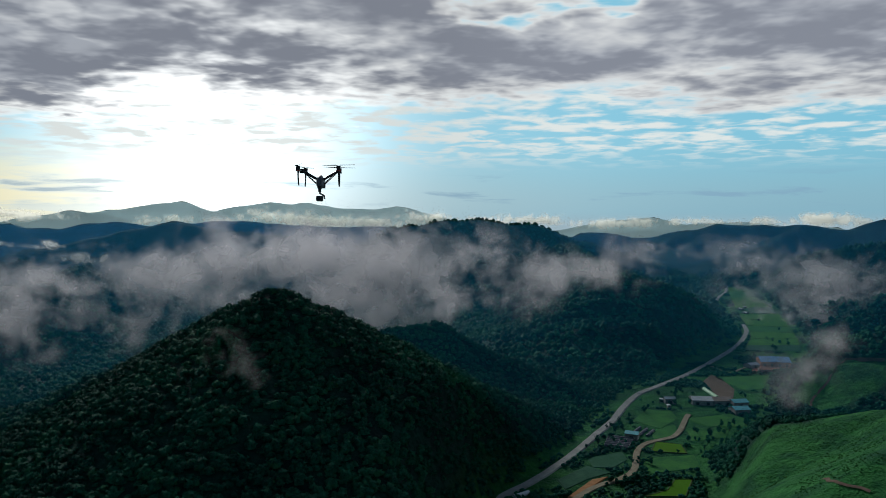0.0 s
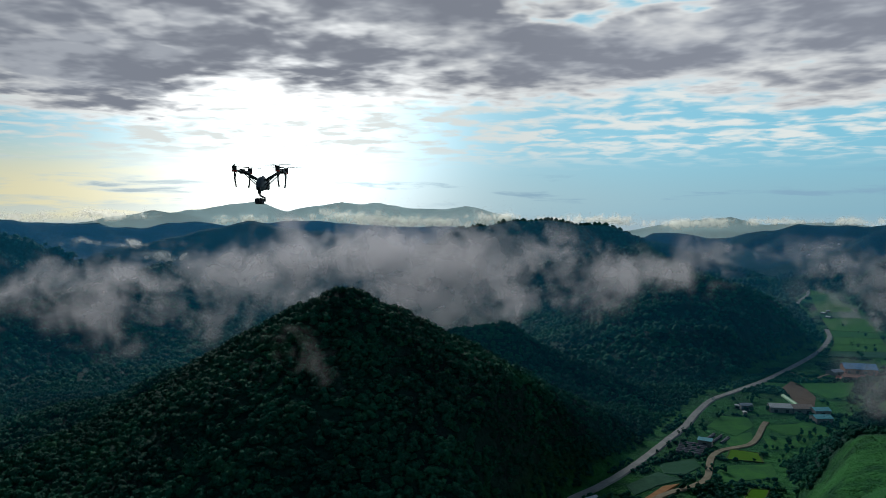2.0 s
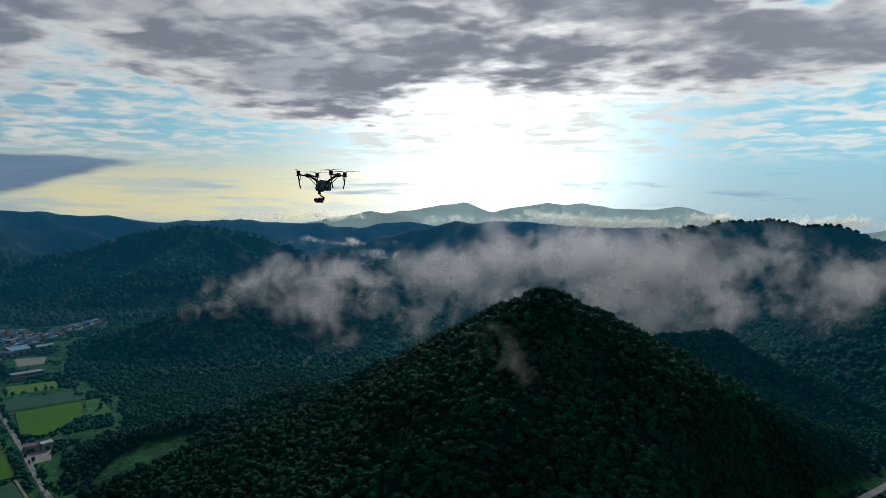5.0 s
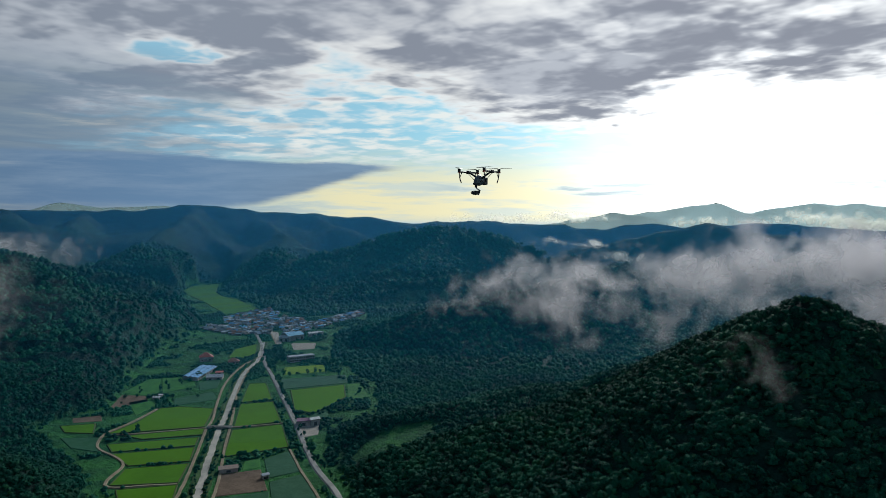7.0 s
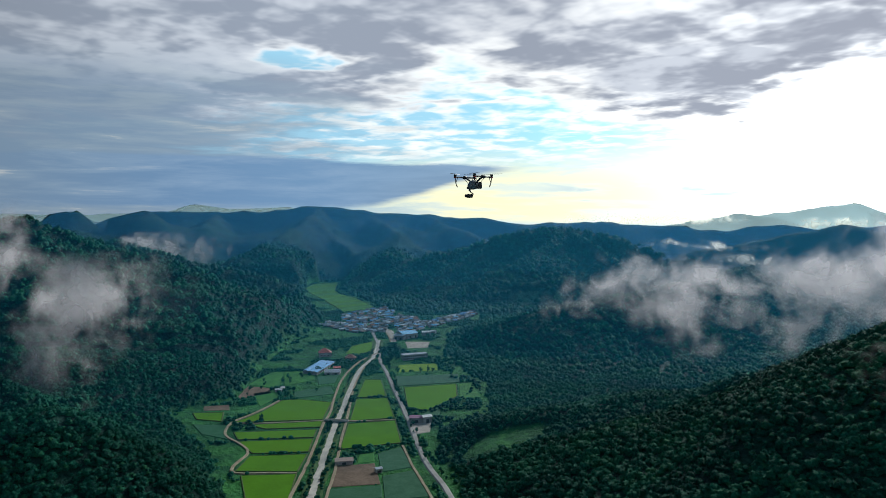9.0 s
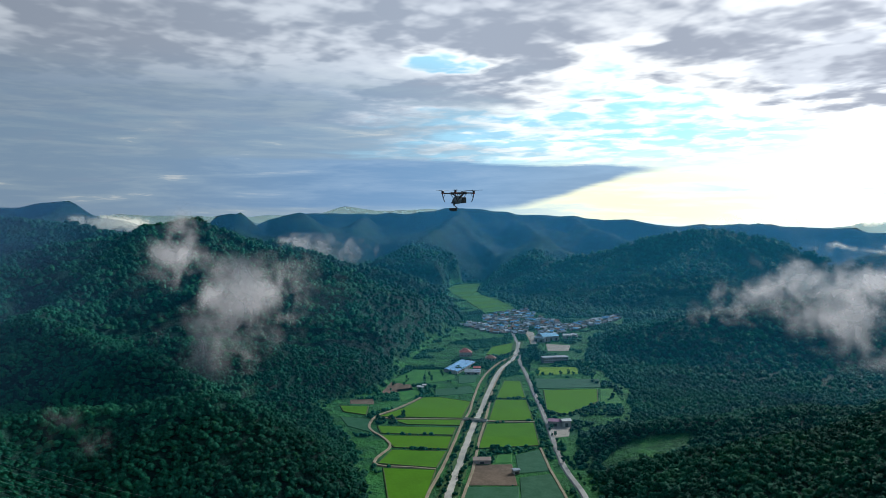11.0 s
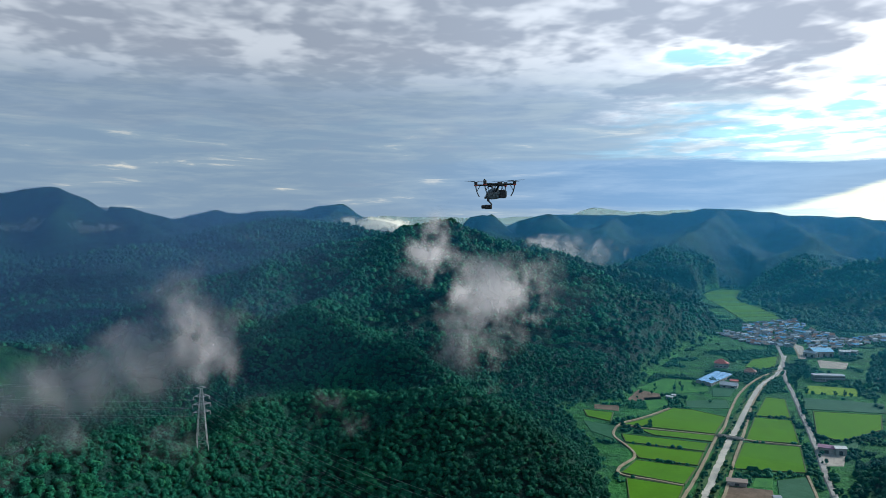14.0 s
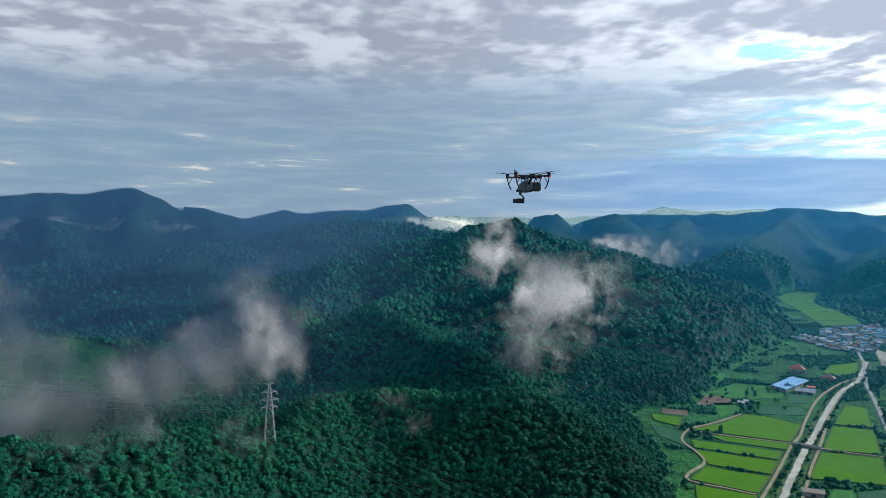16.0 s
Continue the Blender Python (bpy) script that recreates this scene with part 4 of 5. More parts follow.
def greenhouse(x, y, w, d, turn, film):
    root = tagged(new("greenhouse"), f"tunnel greenhouse under {'black shade net' if film == 'dark' else film + ' plastic film'}", "greenhouse", "greenhouses")
    if d > w:
        w, d, turn = d, w, turn + 90
    b = bmesh.new()
    rows = []
    for s in (-1, 1):
        rows.append([b.verts.new((s * w / 2, -math.cos(a) * d / 2, math.sin(a) * d * 0.55)) for a in (math.pi * k / 10 for k in range(11))])
    for k in range(10):
        b.faces.new((rows[0][k], rows[0][k + 1], rows[1][k + 1], rows[1][k]))
    b.faces.new(rows[0])
    b.faces.new(rows[1])
    part("cover", b, M_FILM[film], root)
    n = max(2, int(w / 5))
    for k in range(n + 1):
        hoop = bmesh.new()
        for a in range(10):
            a0, a1 = math.pi * a / 10, math.pi * (a + 1) / 10
            px = -w / 2 + w * k / n
            vs = [hoop.verts.new((px + o, -math.cos(q) * d / 2 * 1.03, math.sin(q) * d * 0.55 * 1.03)) for o, q in ((-0.12, a0), (0.12, a0), (0.12, a1), (-0.12, a1))]
            hoop.faces.new(vs)
        part("hoop", hoop, M_CONCRETE, root)
    root.matrix_world = pose(x, y, 0.3, 0, 0, turn)
    return root


def school(x, y, w, d, turn):
    root = tagged(new("school_building"), "two-storey cream school building with rows of windows", "building")
    d, h = 11.0, 7.2
    part("wall", box(w, d, h + 1, -1), M_WALL, root)
    part("roof", box(w + 1.0, d + 1.0, 0.5, h), ROOFS["pale"], root)
    n = int(w / 3.2)
    for floor_level in (1.0, 4.4):
        for k in range(n):
            win = part("window", box(2.2, 0.3, 1.7, floor_level, -w / 2 + (k + 0.5) * w / n, -d / 2), M_DARK, root)
            part("sill", box(2.5, 0.5, 0.15, floor_level - 0.15, -w / 2 + (k + 0.5) * w / n, -d / 2 - 0.1), M_CONCRETE, win)
    root.matrix_world = pose(x, y, 0.3, 0, 0, turn)
    return root


long_shed(-828, 495, 67, 7, 130, 3.5, 'blue')
long_shed(-820, 498, 67, 7, 129, 3.5, 'blue')
long_shed(-813, 500, 67, 7, 128, 3.5, 'blue')
long_shed(-784, 496, 19, 15, 50, 3, 'pale')
hip_house(-844, 563, 13, 10, 61, 4, 'rust')
long_shed(-801, 513, 9, 7, 61, 3, 'red')
hip_house(-892, 551, 16, 13, 61, 6, 'red')
school(-791, 635, 36, 29, 73)
long_shed(-941, 740, 29, 23, 83, 8, 'sky')
long_shed(-938, 724, 18, 14, 23, 6, 'pale')
long_shed(-943, 783, 14, 11, 61, 5, 'white')
long_shed(-942, 798, 10, 8, 26, 5, 'white')
long_shed(-542, 437, 12, 9, 51, 5, 'purple')
long_shed(-535, 444, 9, 7, 73, 6, 'white')
long_shed(-452, 326, 5, 4, 76, 3, 'pale')
long_shed(-487, 317, 14, 8, 60, 3, 'brown')
long_shed(299, 720, 16, 13, 8, 5, 'teal')
long_shed(309, 748, 16, 13, 8, 5, 'teal')
long_shed(274, 758, 21, 16, -6, 5, 'white')
long_shed(294, 756, 19, 15, 0, 5, 'brown')
long_shed(440, 958, 37, 29, -11, 6, 'blue', 'rust')
long_shed(404, 941, 16, 13, 27, 4, 'pale')
long_shed(409, 912, 15, 12, -13, 4, 'rust')
long_shed(170, 637, 11, 9, -25, 5, 'teal')
long_shed(241, 760, 11, 9, 0, 5, 'pale')
long_shed(622, 1512, 10, 8, -69, 3, 'white')
long_shed(607, 1452, 9, 8, -61, 3, 'white')
long_shed(643, 1545, 6, 5, 0, 3, 'white')
long_shed(235, 765, 5, 4, -30, 3, 'white')
long_shed(234, 739, 3, 4, 0, 3, 'white')
long_shed(-742, 397, 7, 5, 35, 2.6, 'white')
long_shed(-748, 405, 4, 4, 60, 2.6, 'white')
greenhouse(150, 612, 20, 4, -22, 'dark')
greenhouse(152, 617, 21, 4, -22, 'dark')
greenhouse(154, 621, 21, 4, -22, 'dark')
greenhouse(156, 626, 22, 4, -21, 'dark')
greenhouse(158, 631, 22, 4, -21, 'dark')
greenhouse(160, 636, 23, 4, -21, 'dark')
greenhouse(178, 657, 3, 27, -33, 'dark')
greenhouse(184, 654, 3, 24, -33, 'dark')
greenhouse(190, 651, 3, 20, -33, 'dark')
greenhouse(57, 504, 14, 4, 36, 'white')
greenhouse(299, 799, 5, 41, 0, 'green')

# the bridge over the river
bridge = tagged(new("bridge"), "low grey concrete bridge across the river", "bridge")
part("deck", box(24, 4.2, 0.7, 1.0), M_CONCRETE, bridge)
for k in (-1, 1):
    part("parapet", box(24, 0.35, 0.9, 1.7, 0, k * 1.9), M_CONCRETE, bridge)
    part("pier", box(1.0, 3.6, 1.9, -0.6, k * 4.0), M_CONCRETE, bridge)
bridge.matrix_world = pose(-593, 378, 0.1, 0, 0, 42)

# village houses
RINGS = []


def village_ring(*points):
    RINGS.append(points)


village_ring((-1233, 800), (-1280, 900), (-1285, 952), (-1223, 926), (-1113, 849), (-1051, 783), (-1100, 780), (-1148, 755))
village_ring((-1089, 772), (-1042, 772), (-1003, 739), (-1031, 714), (-1055, 697), (-1127, 704), (-1164, 697), (-1199, 726), (-1153, 746))
village_ring((-1176, 900), (-1106, 892), (-1040, 859), (-980, 804), (-980, 754), (-1066, 813))
village_ring((-1057, 872), (-1083, 965), (-1111, 1053), (-1069, 1023), (-1030, 935), (-998, 837))


def house(w, d, h, rise, colour):
    root = tagged(new("house"), f"small village house with a {WORDS[colour]} roof", "house", "village houses")
    part("wall", pitched_body(w, d, h, rise), M_WALL, root)
    part("roof", gable(w, d, h, rise, 0.7, 0.3), ROOFS[colour], root)
    part("door", box(1.2, 0.25, 2.1, 0.0, 0.6, -d / 2), M_DARK, root)
    for k in (-1, 1):
        part("window", box(1.6, 0.25, 1.2, 1.0, k * w * 0.32, -d / 2), M_DARK, root)
    return root


rnd = random.Random(21)
models = [house(rnd.uniform(5.5, 9.5), rnd.uniform(4.5, 6.5), rnd.uniform(2.3, 3.5), rnd.uniform(1.0, 1.8), c)
          for c in ("slate", "pale", "slate", "blue", "rust", "slate", "white", "pale", "slate", "brown", "slate", "sky", "slate", "pale")]
taken, used = [], 0
for ring in RINGS:
    xs, ys = [p[0] for p in ring], [p[1] for p in ring]
    for trial in range(1400):
        x, y = rnd.uniform(min(xs), max(xs)), rnd.uniform(min(ys), max(ys))
        if sunk(np.array([x]), np.array([y]), ring)[0] > 0 or any((x - u) ** 2 + (y - v) ** 2 < 66 for u, v in taken):
            continue
        taken.append((x, y))
        spot = pose(x, y, 0.0, 0, 0, rnd.choice((58, 62, 66, 150, 154, 30, 240)) + rnd.uniform(-8, 8))
        if used < len(models):
            models[used].matrix_world = spot
        else:
            copy_thing(rnd.choice(models), spot)
        used += 1


# parked cars
M_PAINT = mottled("white_car_paint", (0.62, 0.63, 0.64), (0.70, 0.71, 0.72), 0.6, 0.35)
M_TYRE = mottled("tyre_rubber", (0.015, 0.015, 0.016), (0.03, 0.03, 0.03), 0.2, 0.9)


def car(x, y, turn):
    root = tagged(new("car"), "small white car standing on the country road", "car", "cars")
    b = box(4.2, 1.75, 0.75, 0.35)
    bmesh.ops.bevel(b, geom=b.edges[:], offset=0.14, segments=2, affect="EDGES")
    part("body", b, M_PAINT, root)
    b = bmesh.new()
    rings = [[b.verts.new((px, py, pz)) for px, py, pz in ((-a, -w, h), (c, -w, h), (c, w, h), (-a, w, h))] for a, c, w, h in ((1.7, 1.0, 0.8, 1.08), (1.35, 0.45, 0.68, 1.5))]
    for k in range(4):
        b.faces.new((rings[0][k], rings[0][(k + 1) % 4], rings[1][(k + 1) % 4], rings[1][k]))
    cabin = part("cabin", b, M_DARK, root, "dark glazed cabin")
    part("roof", box(1.8, 1.36, 0.06, 1.5, -0.45), M_PAINT, cabin)
    for sx in (-1.3, 1.3):
        for sy in (-0.82, 0.82):
            b = bmesh.new()
            bmesh.ops.create_cone(b, cap_ends=True, segments=14, radius1=0.33, radius2=0.33, depth=0.22, matrix=Matrix.Translation((sx, sy, 0.33)) @ Matrix.Rotation(radians(90), 4, "X"))
            part("wheel", b, M_TYRE, root)
    root.matrix_world = pose(x, y, 0.86, 0, 0, turn)
    return root


car(218.7, 798.7, -119)
car(439.6, 1086.2, -124)
car(-650.5, 494.5, -31)

# ---- single trees along roads and fields ----
M_BARK = mottled("bark", (0.05, 0.04, 0.03), (0.10, 0.08, 0.06), 1.0, 0.95)


def tree(seed, tall, spread):
    r = random.Random(seed)
    root = tagged(new("tree"), "leafy green broadleaf tree beside the fields", "tree", "valley trees")
    b = bmesh.new()
    bmesh.ops.create_cone(b, cap_ends=True, segments=7, radius1=0.35, radius2=0.12, depth=tall * 0.7, matrix=Matrix.Translation((0, 0, tall * 0.35 - 0.5)))
    for k in range(4):
        a = k * 1.6 + r.random()
        limb = Matrix.Translation((0, 0, tall * (0.35 + 0.08 * k))) @ Matrix.Rotation(a, 4, "Z") @ Matrix.Rotation(0.9, 4, "Y") @ Matrix.Translation((0, 0, spread * 0.35))
        bmesh.ops.create_cone(b, cap_ends=True, segments=5, radius1=0.14, radius2=0.04, depth=spread * 0.7, matrix=limb)
    part("trunk", b, M_BARK, root)
    b = bmesh.new()
    for k in range(26):
        a, u = r.uniform(0, 6.28), r.random()
        rad = spread * math.sqrt(r.random()) * math.sin(0.5 + 2.2 * u)
        at = Vector((math.cos(a) * rad, math.sin(a) * rad, tall * (0.32 + 0.66 * u)))
        s = spread * r.uniform(0.22, 0.4)
        made = bmesh.ops.create_icosphere(b, subdivisions=1, radius=s, matrix=Matrix.Translation(at) @ Matrix.Rotation(r.uniform(0, 6), 4, "Z"))
        for v in made["verts"]:
            v.co += Vector((r.uniform(-1, 1), r.uniform(-1, 1), r.uniform(-1, 1))) * s * 0.28
    part("crown", b, M_LEAF, root)
    return root


tree_models = [tree(k, t, s) for k, (t, s) in enumerate(((8, 2.6), (10, 3.2), (6, 2.4), (12, 3.6), (5, 2.2)))]
planted = 0
tree_rnd = random.Random(4)


def tree_row(count, wide, *points, grown=1.0):
    global planted
    line = resample(points, 1.0)
    for k in range(count):
        p = line[int((k + tree_rnd.random() * 0.8) / count * (len(line) - 1))]
        m = pose(p.x + tree_rnd.uniform(-wide, wide), p.y + tree_rnd.uniform(-wide, wide), 0, 0, 0, tree_rnd.uniform(0, 360)) @ Matrix.Scale(grown * tree_rnd.uniform(0.55, 1.1), 4)
        if planted < len(tree_models):
            tree_models[planted].matrix_world = m
        else:
            copy_thing(tree_rnd.choice(tree_models), m)
        planted += 1


tree_row(16, 3, (-818, 600), (-747, 558), (-660, 505), (-596, 466))
tree_row(16, 3, (-534, 428), (-490, 400), (-440, 370), (-402, 350))
tree_row(9, 1.5, (-731, 560), (-719, 584), (-702, 614), grown=1.35)
tree_row(8, 3, (-514, 332), (-510, 343), (-504, 350))
tree_row(20, 9, (-880, 651), (-844, 640), (-796, 598), grown=1.3)
tree_row(8, 10, (-796, 598), (-860, 660), (-920, 702))
tree_row(14, 6, (-784, 580), (-802, 610), (-815, 640), (-800, 655), grown=1.5)
tree_row(8, 5, (-775, 655), (-752, 650), (-735, 640), grown=1.2)
tree_row(10, 6, (-651, 294), (-643, 309), (-647, 330))
tree_row(12, 14, (-720, 427), (-797, 448), (-794, 488), (-847, 548))
tree_row(10, 0.8, (-590, 369), (-540, 329), (-489, 288))
tree_row(30, 14, (-1139, 712), (-1089, 716), (-1139, 801), (-1156, 868), (-1067, 840))
tree_row(16, 8, (-988, 816), (-999, 863), (-1010, 913), (-907, 703), (-920, 680))
tree_row(20, 10, (-756, 364), (-795, 406), (-792, 437), (-790, 468), (-835, 522))
tree_row(16, 10, (-1090, 635), (-1044, 641), (-1010, 653), (-986, 584), (-960, 529))
tree_row(14, 5, (133, 601), (168, 666), (216, 746), (245, 794))
tree_row(9, 6, (398, 980), (438, 1041), (458, 1041), (551, 1161), (606, 1422), (673, 1524))
tree_row(14, 8, (233, 657), (250, 648), (274, 670), (295, 681))
tree_row(12, 6, (124, 521), (142, 526), (159, 528))
tree_row(10, 6, (-740, 393), (-709, 391), (-738, 418))
tree_row(20, 14, (255, 820), (271, 825), (260, 781), (245, 735))
tree_row(26, 16, (211, 608), (234, 624), (254, 632), (271, 648))
tree_row(16, 14, (196, 524), (208, 541), (202, 513))
tree_row(10, 6, (127, 608), (137, 616), (160, 666), (180, 694))
tree_row(8, 5, (161, 573), (165, 570), (154, 580))
tree_row(12, 5, (127, 535), (138, 528), (153, 535))
tree_row(12, 12, (349, 794), (331, 746), (304, 704), (283, 666))
tree_row(14, 10, (515, 1161), (519, 1110), (445, 1020), (413, 980))


def bush_rows(name, label, gap, size, *lines):
    """Bushes strung along lines, as one mass."""
    xy = []
    for line in lines:
        for p in resample(line, gap)[::2]:
            if tree_rnd.random() < 0.8:
                xy.append((p.x + tree_rnd.uniform(-1.2, 1.2), p.y + tree_rnd.uniform(-1.2, 1.2)))
    x, y = np.array(xy).T
    n = len(x)
    s, turn = size * rng.uniform(0.5, 1.4, n), rng.uniform(0, 6.28, n)
    bv, bf = blob(1, 2)
    sv, sf = leaf_sprays(30, 2, 1.2)
    bv, bf = np.concatenate([bv, sv]), np.concatenate([bf, sf + len(bv)])
    c, sn = np.cos(turn)[:, None], np.sin(turn)[:, None]
    v = np.stack([(bv[:, 0] * c - bv[:, 1] * sn) * s[:, None] + x[:, None], (bv[:, 0] * sn + bv[:, 1] * c) * s[:, None] + y[:, None],
                  bv[:, 2] * s[:, None] + (0.5 * s + height(x, y))[:, None]], -1).reshape(-1, 3)
    faces = (bf[None] + (np.arange(n) * len(bv))[:, None, None]).reshape(-1, 3)
    tagged(new(name, mesh_from(name, v, faces, M_LEAF)), label, "bushes", kind="stuff")


bush_rows("bank_bushes", "green bushes along the river banks", 2.5, 1.5,
          ((-887, 646), (-832, 600), (-785, 549), (-703, 477), (-634, 420), (-584, 377), (-531, 336), (-476, 292), (-435, 260)),
          ((-885, 632), (-832, 584), (-785, 532), (-703, 462), (-634, 406), (-584, 365), (-531, 322), (-476, 280), (-435, 248)))
bush_rows("lane_hedge", "dark green hedge bushes beside the lane and school field", 4.0, 1.9,
          ((-700, 624), (-668, 596), (-640, 600), (-600, 565), (-575, 520), (-560, 470)),
          ((-735, 551), (-660, 505), (-600, 468), (-545, 435)))

# ---- the transmission tower and its lines ----
PYLON = (-520.9, -74.5)
LINE_ENDS = ((-309, 85, 18), (-502, -353, 73))
M_STEEL = mottled("galvanised_steel", (0.30, 0.32, 0.33), (0.42, 0.43, 0.44), 2.0, 0.5, 0.4)
M_WIRE = mottled("aluminium_cable", (0.30, 0.31, 0.32), (0.40, 0.41, 0.42), 5.0, 0.45, 0.5)


def bar(b, p, q, thick):
    p, q = Vector(p), Vector(q)
    m = Matrix.Translation((p + q) / 2) @ (q - p).to_track_quat("Z", "Y").to_matrix().to_4x4()
    bmesh.ops.create_cube(b, size=1.0, matrix=m @ Matrix.Diagonal((thick, thick, (q - p).length, 1)))


pylon_z = float(height(np.array([PYLON[0]]), np.array([PYLON[1]]))[0]) - 1
pylon = tagged(new("transmission_tower"), "grey steel lattice transmission tower standing among trees", "pylon")
TALL = 45.0


def half(z):
    return 4.0 - 2.5 * z / 36 if z < 36 else 1.5 - 0.9 * (z - 36) / (TALL - 36)


corners = ((-1, -1), (1, -1), (1, 1), (-1, 1))
for sx, sy in corners:
    b = bmesh.new()
    for z0, z1 in ((0, 12), (12, 24), (24, 36), (36, TALL)):
        bar(b, (sx * half(z0), sy * half(z0), z0), (sx * half(z1), sy * half(z1), z1), 0.25)
    part("leg", b, M_STEEL, pylon)
levels = [0, 7, 13.5, 19.5, 25, 30, 34, 37, 40, 42.5, TALL]
for k in range(4):
    (ax, ay), (bx, by) = corners[k], corners[(k + 1) % 4]
    b = bmesh.new()
    for z0, z1 in zip(levels, levels[1:]):
        bar(b, (ax * half(z0), ay * half(z0), z0), (bx * half(z1), by * half(z1), z1), 0.12)
        bar(b, (bx * half(z0), by * half(z0), z0), (ax * half(z1), ay * half(z1), z1), 0.12)
        bar(b, (ax * half(z1), ay * half(z1), z1), (bx * half(z1), by * half(z1), z1), 0.12)
    part("lattice_face", b, M_STEEL, pylon)
tips = []
for z, out in ((28, 5.8), (33.5, 6.2), (39, 5.2), (TALL, 3.4)):
    for s in (-1, 1):
        b = bmesh.new()
        for sy in (-1, 1):
            bar(b, (0, sy * half(z), z), (s * out, 0, z + 0.6), 0.26)
            bar(b, (0, sy * half(z + 2.4), min(z + 2.4, TALL + 1.5)), (s * out, 0, z + 0.6), 0.22)
        arm = part("cross_arm", b, M_STEEL, pylon)
        if z < TALL:
            b = bmesh.new()
            for k in range(7):
                bmesh.ops.create_cone(b, cap_ends=True, segments=8, radius1=0.28, radius2=0.16, depth=0.2, matrix=Matrix.Translation((s * out, 0, z + 0.3 - k * 0.32)))
            part("insulator", b, M_CONCRETE, arm)
        tips.append((s * out, 0, z + (0.6 if z == TALL else -1.9)))
pylon_turn = 105
pylon.matrix_world = pose(PYLON[0], PYLON[1], pylon_z, 0, 0, pylon_turn)
spin = Matrix.Rotation(radians(pylon_turn), 3, "Z")
for ex, ey, ez in LINE_ENDS:
    for tip in tips:
        a = spin @ Vector(tip)
        start, end = a + Vector((PYLON[0], PYLON[1], pylon_z)), a + Vector((ex, ey, ez))
        cv = bpy.data.curves.new("power_line", "CURVE")
        cv.dimensions, cv.bevel_depth, cv.bevel_resolution = "3D", 0.03, 0
        sp = cv.splines.new("POLY")
        sp.points.add(24)
        for k in range(25):
            t = k / 24
            p = start.lerp(end, t) - Vector((0, 0, 4 * 7.0 * t * (1 - t)))
            sp.points[k].co = (*p, 1)
        cv.materials.append(M_WIRE)
        tagged(new("power_line", cv), "thin sagging grey power cable strung from the tower", "cable", "power lines")

# ---- the hovering drone ----
M_SHELL = mottled("grey_shell", (0.06, 0.075, 0.09), (0.10, 0.12, 0.14), 0.2, 0.35)
M_BLACK = mottled("black_plastic", (0.010, 0.010, 0.012), (0.022, 0.022, 0.025), 0.1, 0.5)
M_CARBON = mottled("carbon_tube", (0.012, 0.012, 0.013), (0.03, 0.03, 0.032), 0.05, 0.35)
M_RED = mottled("red_motor_ring", (0.35, 0.03, 0.02), (0.42, 0.05, 0.03), 0.05, 0.4)
M_GLASS = mottled("lens_glass", (0.01, 0.012, 0.02), (0.02, 0.02, 0.035), 0.05, 0.08)


def tube(points, radius, sides=10):
    b = bmesh.new()
    for p, q in zip(points, points[1:]):
        p, q = Vector(p), Vector(q)
        m = Matrix.Translation((p + q) / 2) @ (q - p).to_track_quat("Z", "Y").to_matrix().to_4x4()
        bmesh.ops.create_cone(b, cap_ends=True, segments=sides, radius1=radius, radius2=radius, depth=(q - p).length + radius * 0.8, matrix=m)
    return b


def lump(w, d, h, at, soft=0.3):
    """A box with well rounded edges."""
    b = bmesh.new()
    bmesh.ops.create_cube(b, size=1.0, matrix=Matrix.Translation(at) @ Matrix.Diagonal((w, d, h, 1)))
    bmesh.ops.bevel(b, geom=b.edges[:], offset=min(w, d, h) * soft, segments=3, profile=0.6, affect="EDGES")
    return b


drone = tagged(new("camera_drone"), "dark quadcopter drone hovering with raised arms and slung camera", "drone")
# the nose is towards +x
b = bmesh.new()
rings = []
for x, w, lo, hi in ((0.140, 0.010, -0.050, -0.030), (0.125, 0.028, -0.068, 0.012), (0.095, 0.038, -0.078, 0.050), (0.05, 0.042, -0.080, 0.074), (0.0, 0.042, -0.076, 0.082), (-0.05, 0.038, -0.066, 0.074), (-0.08, 0.030, -0.050, 0.055)):
    mid, hh = (lo + hi) / 2, (hi - lo) / 2
    rings.append([b.verts.new((x, w * math.cos(a), mid + hh * math.sin(a))) for a in (2 * math.pi * k / 16 for k in range(16))])
for r0, r1 in zip(rings, rings[1:]):
    for k in range(16):
        b.faces.new((r0[k], r0[(k + 1) % 16], r1[(k + 1) % 16], r1[k]))
b.faces.new(rings[0])
b.faces.new(rings[-1])
for f in b.faces:
    f.smooth = True
part("body", b, M_SHELL, drone)
part("battery", lump(0.10, 0.078, 0.115, (-0.10, 0, -0.004), 0.18), M_BLACK, drone, "black twin battery pack")
part("tail_panel", lump(0.012, 0.062, 0.085, (-0.154, 0, -0.004), 0.3), M_SHELL, drone)
part("nose_camera", lump(0.03, 0.04, 0.03, (0.138, 0, -0.055), 0.3), M_BLACK, drone)
SPAN, LONG, RISE = 0.205, 0.215, 0.125
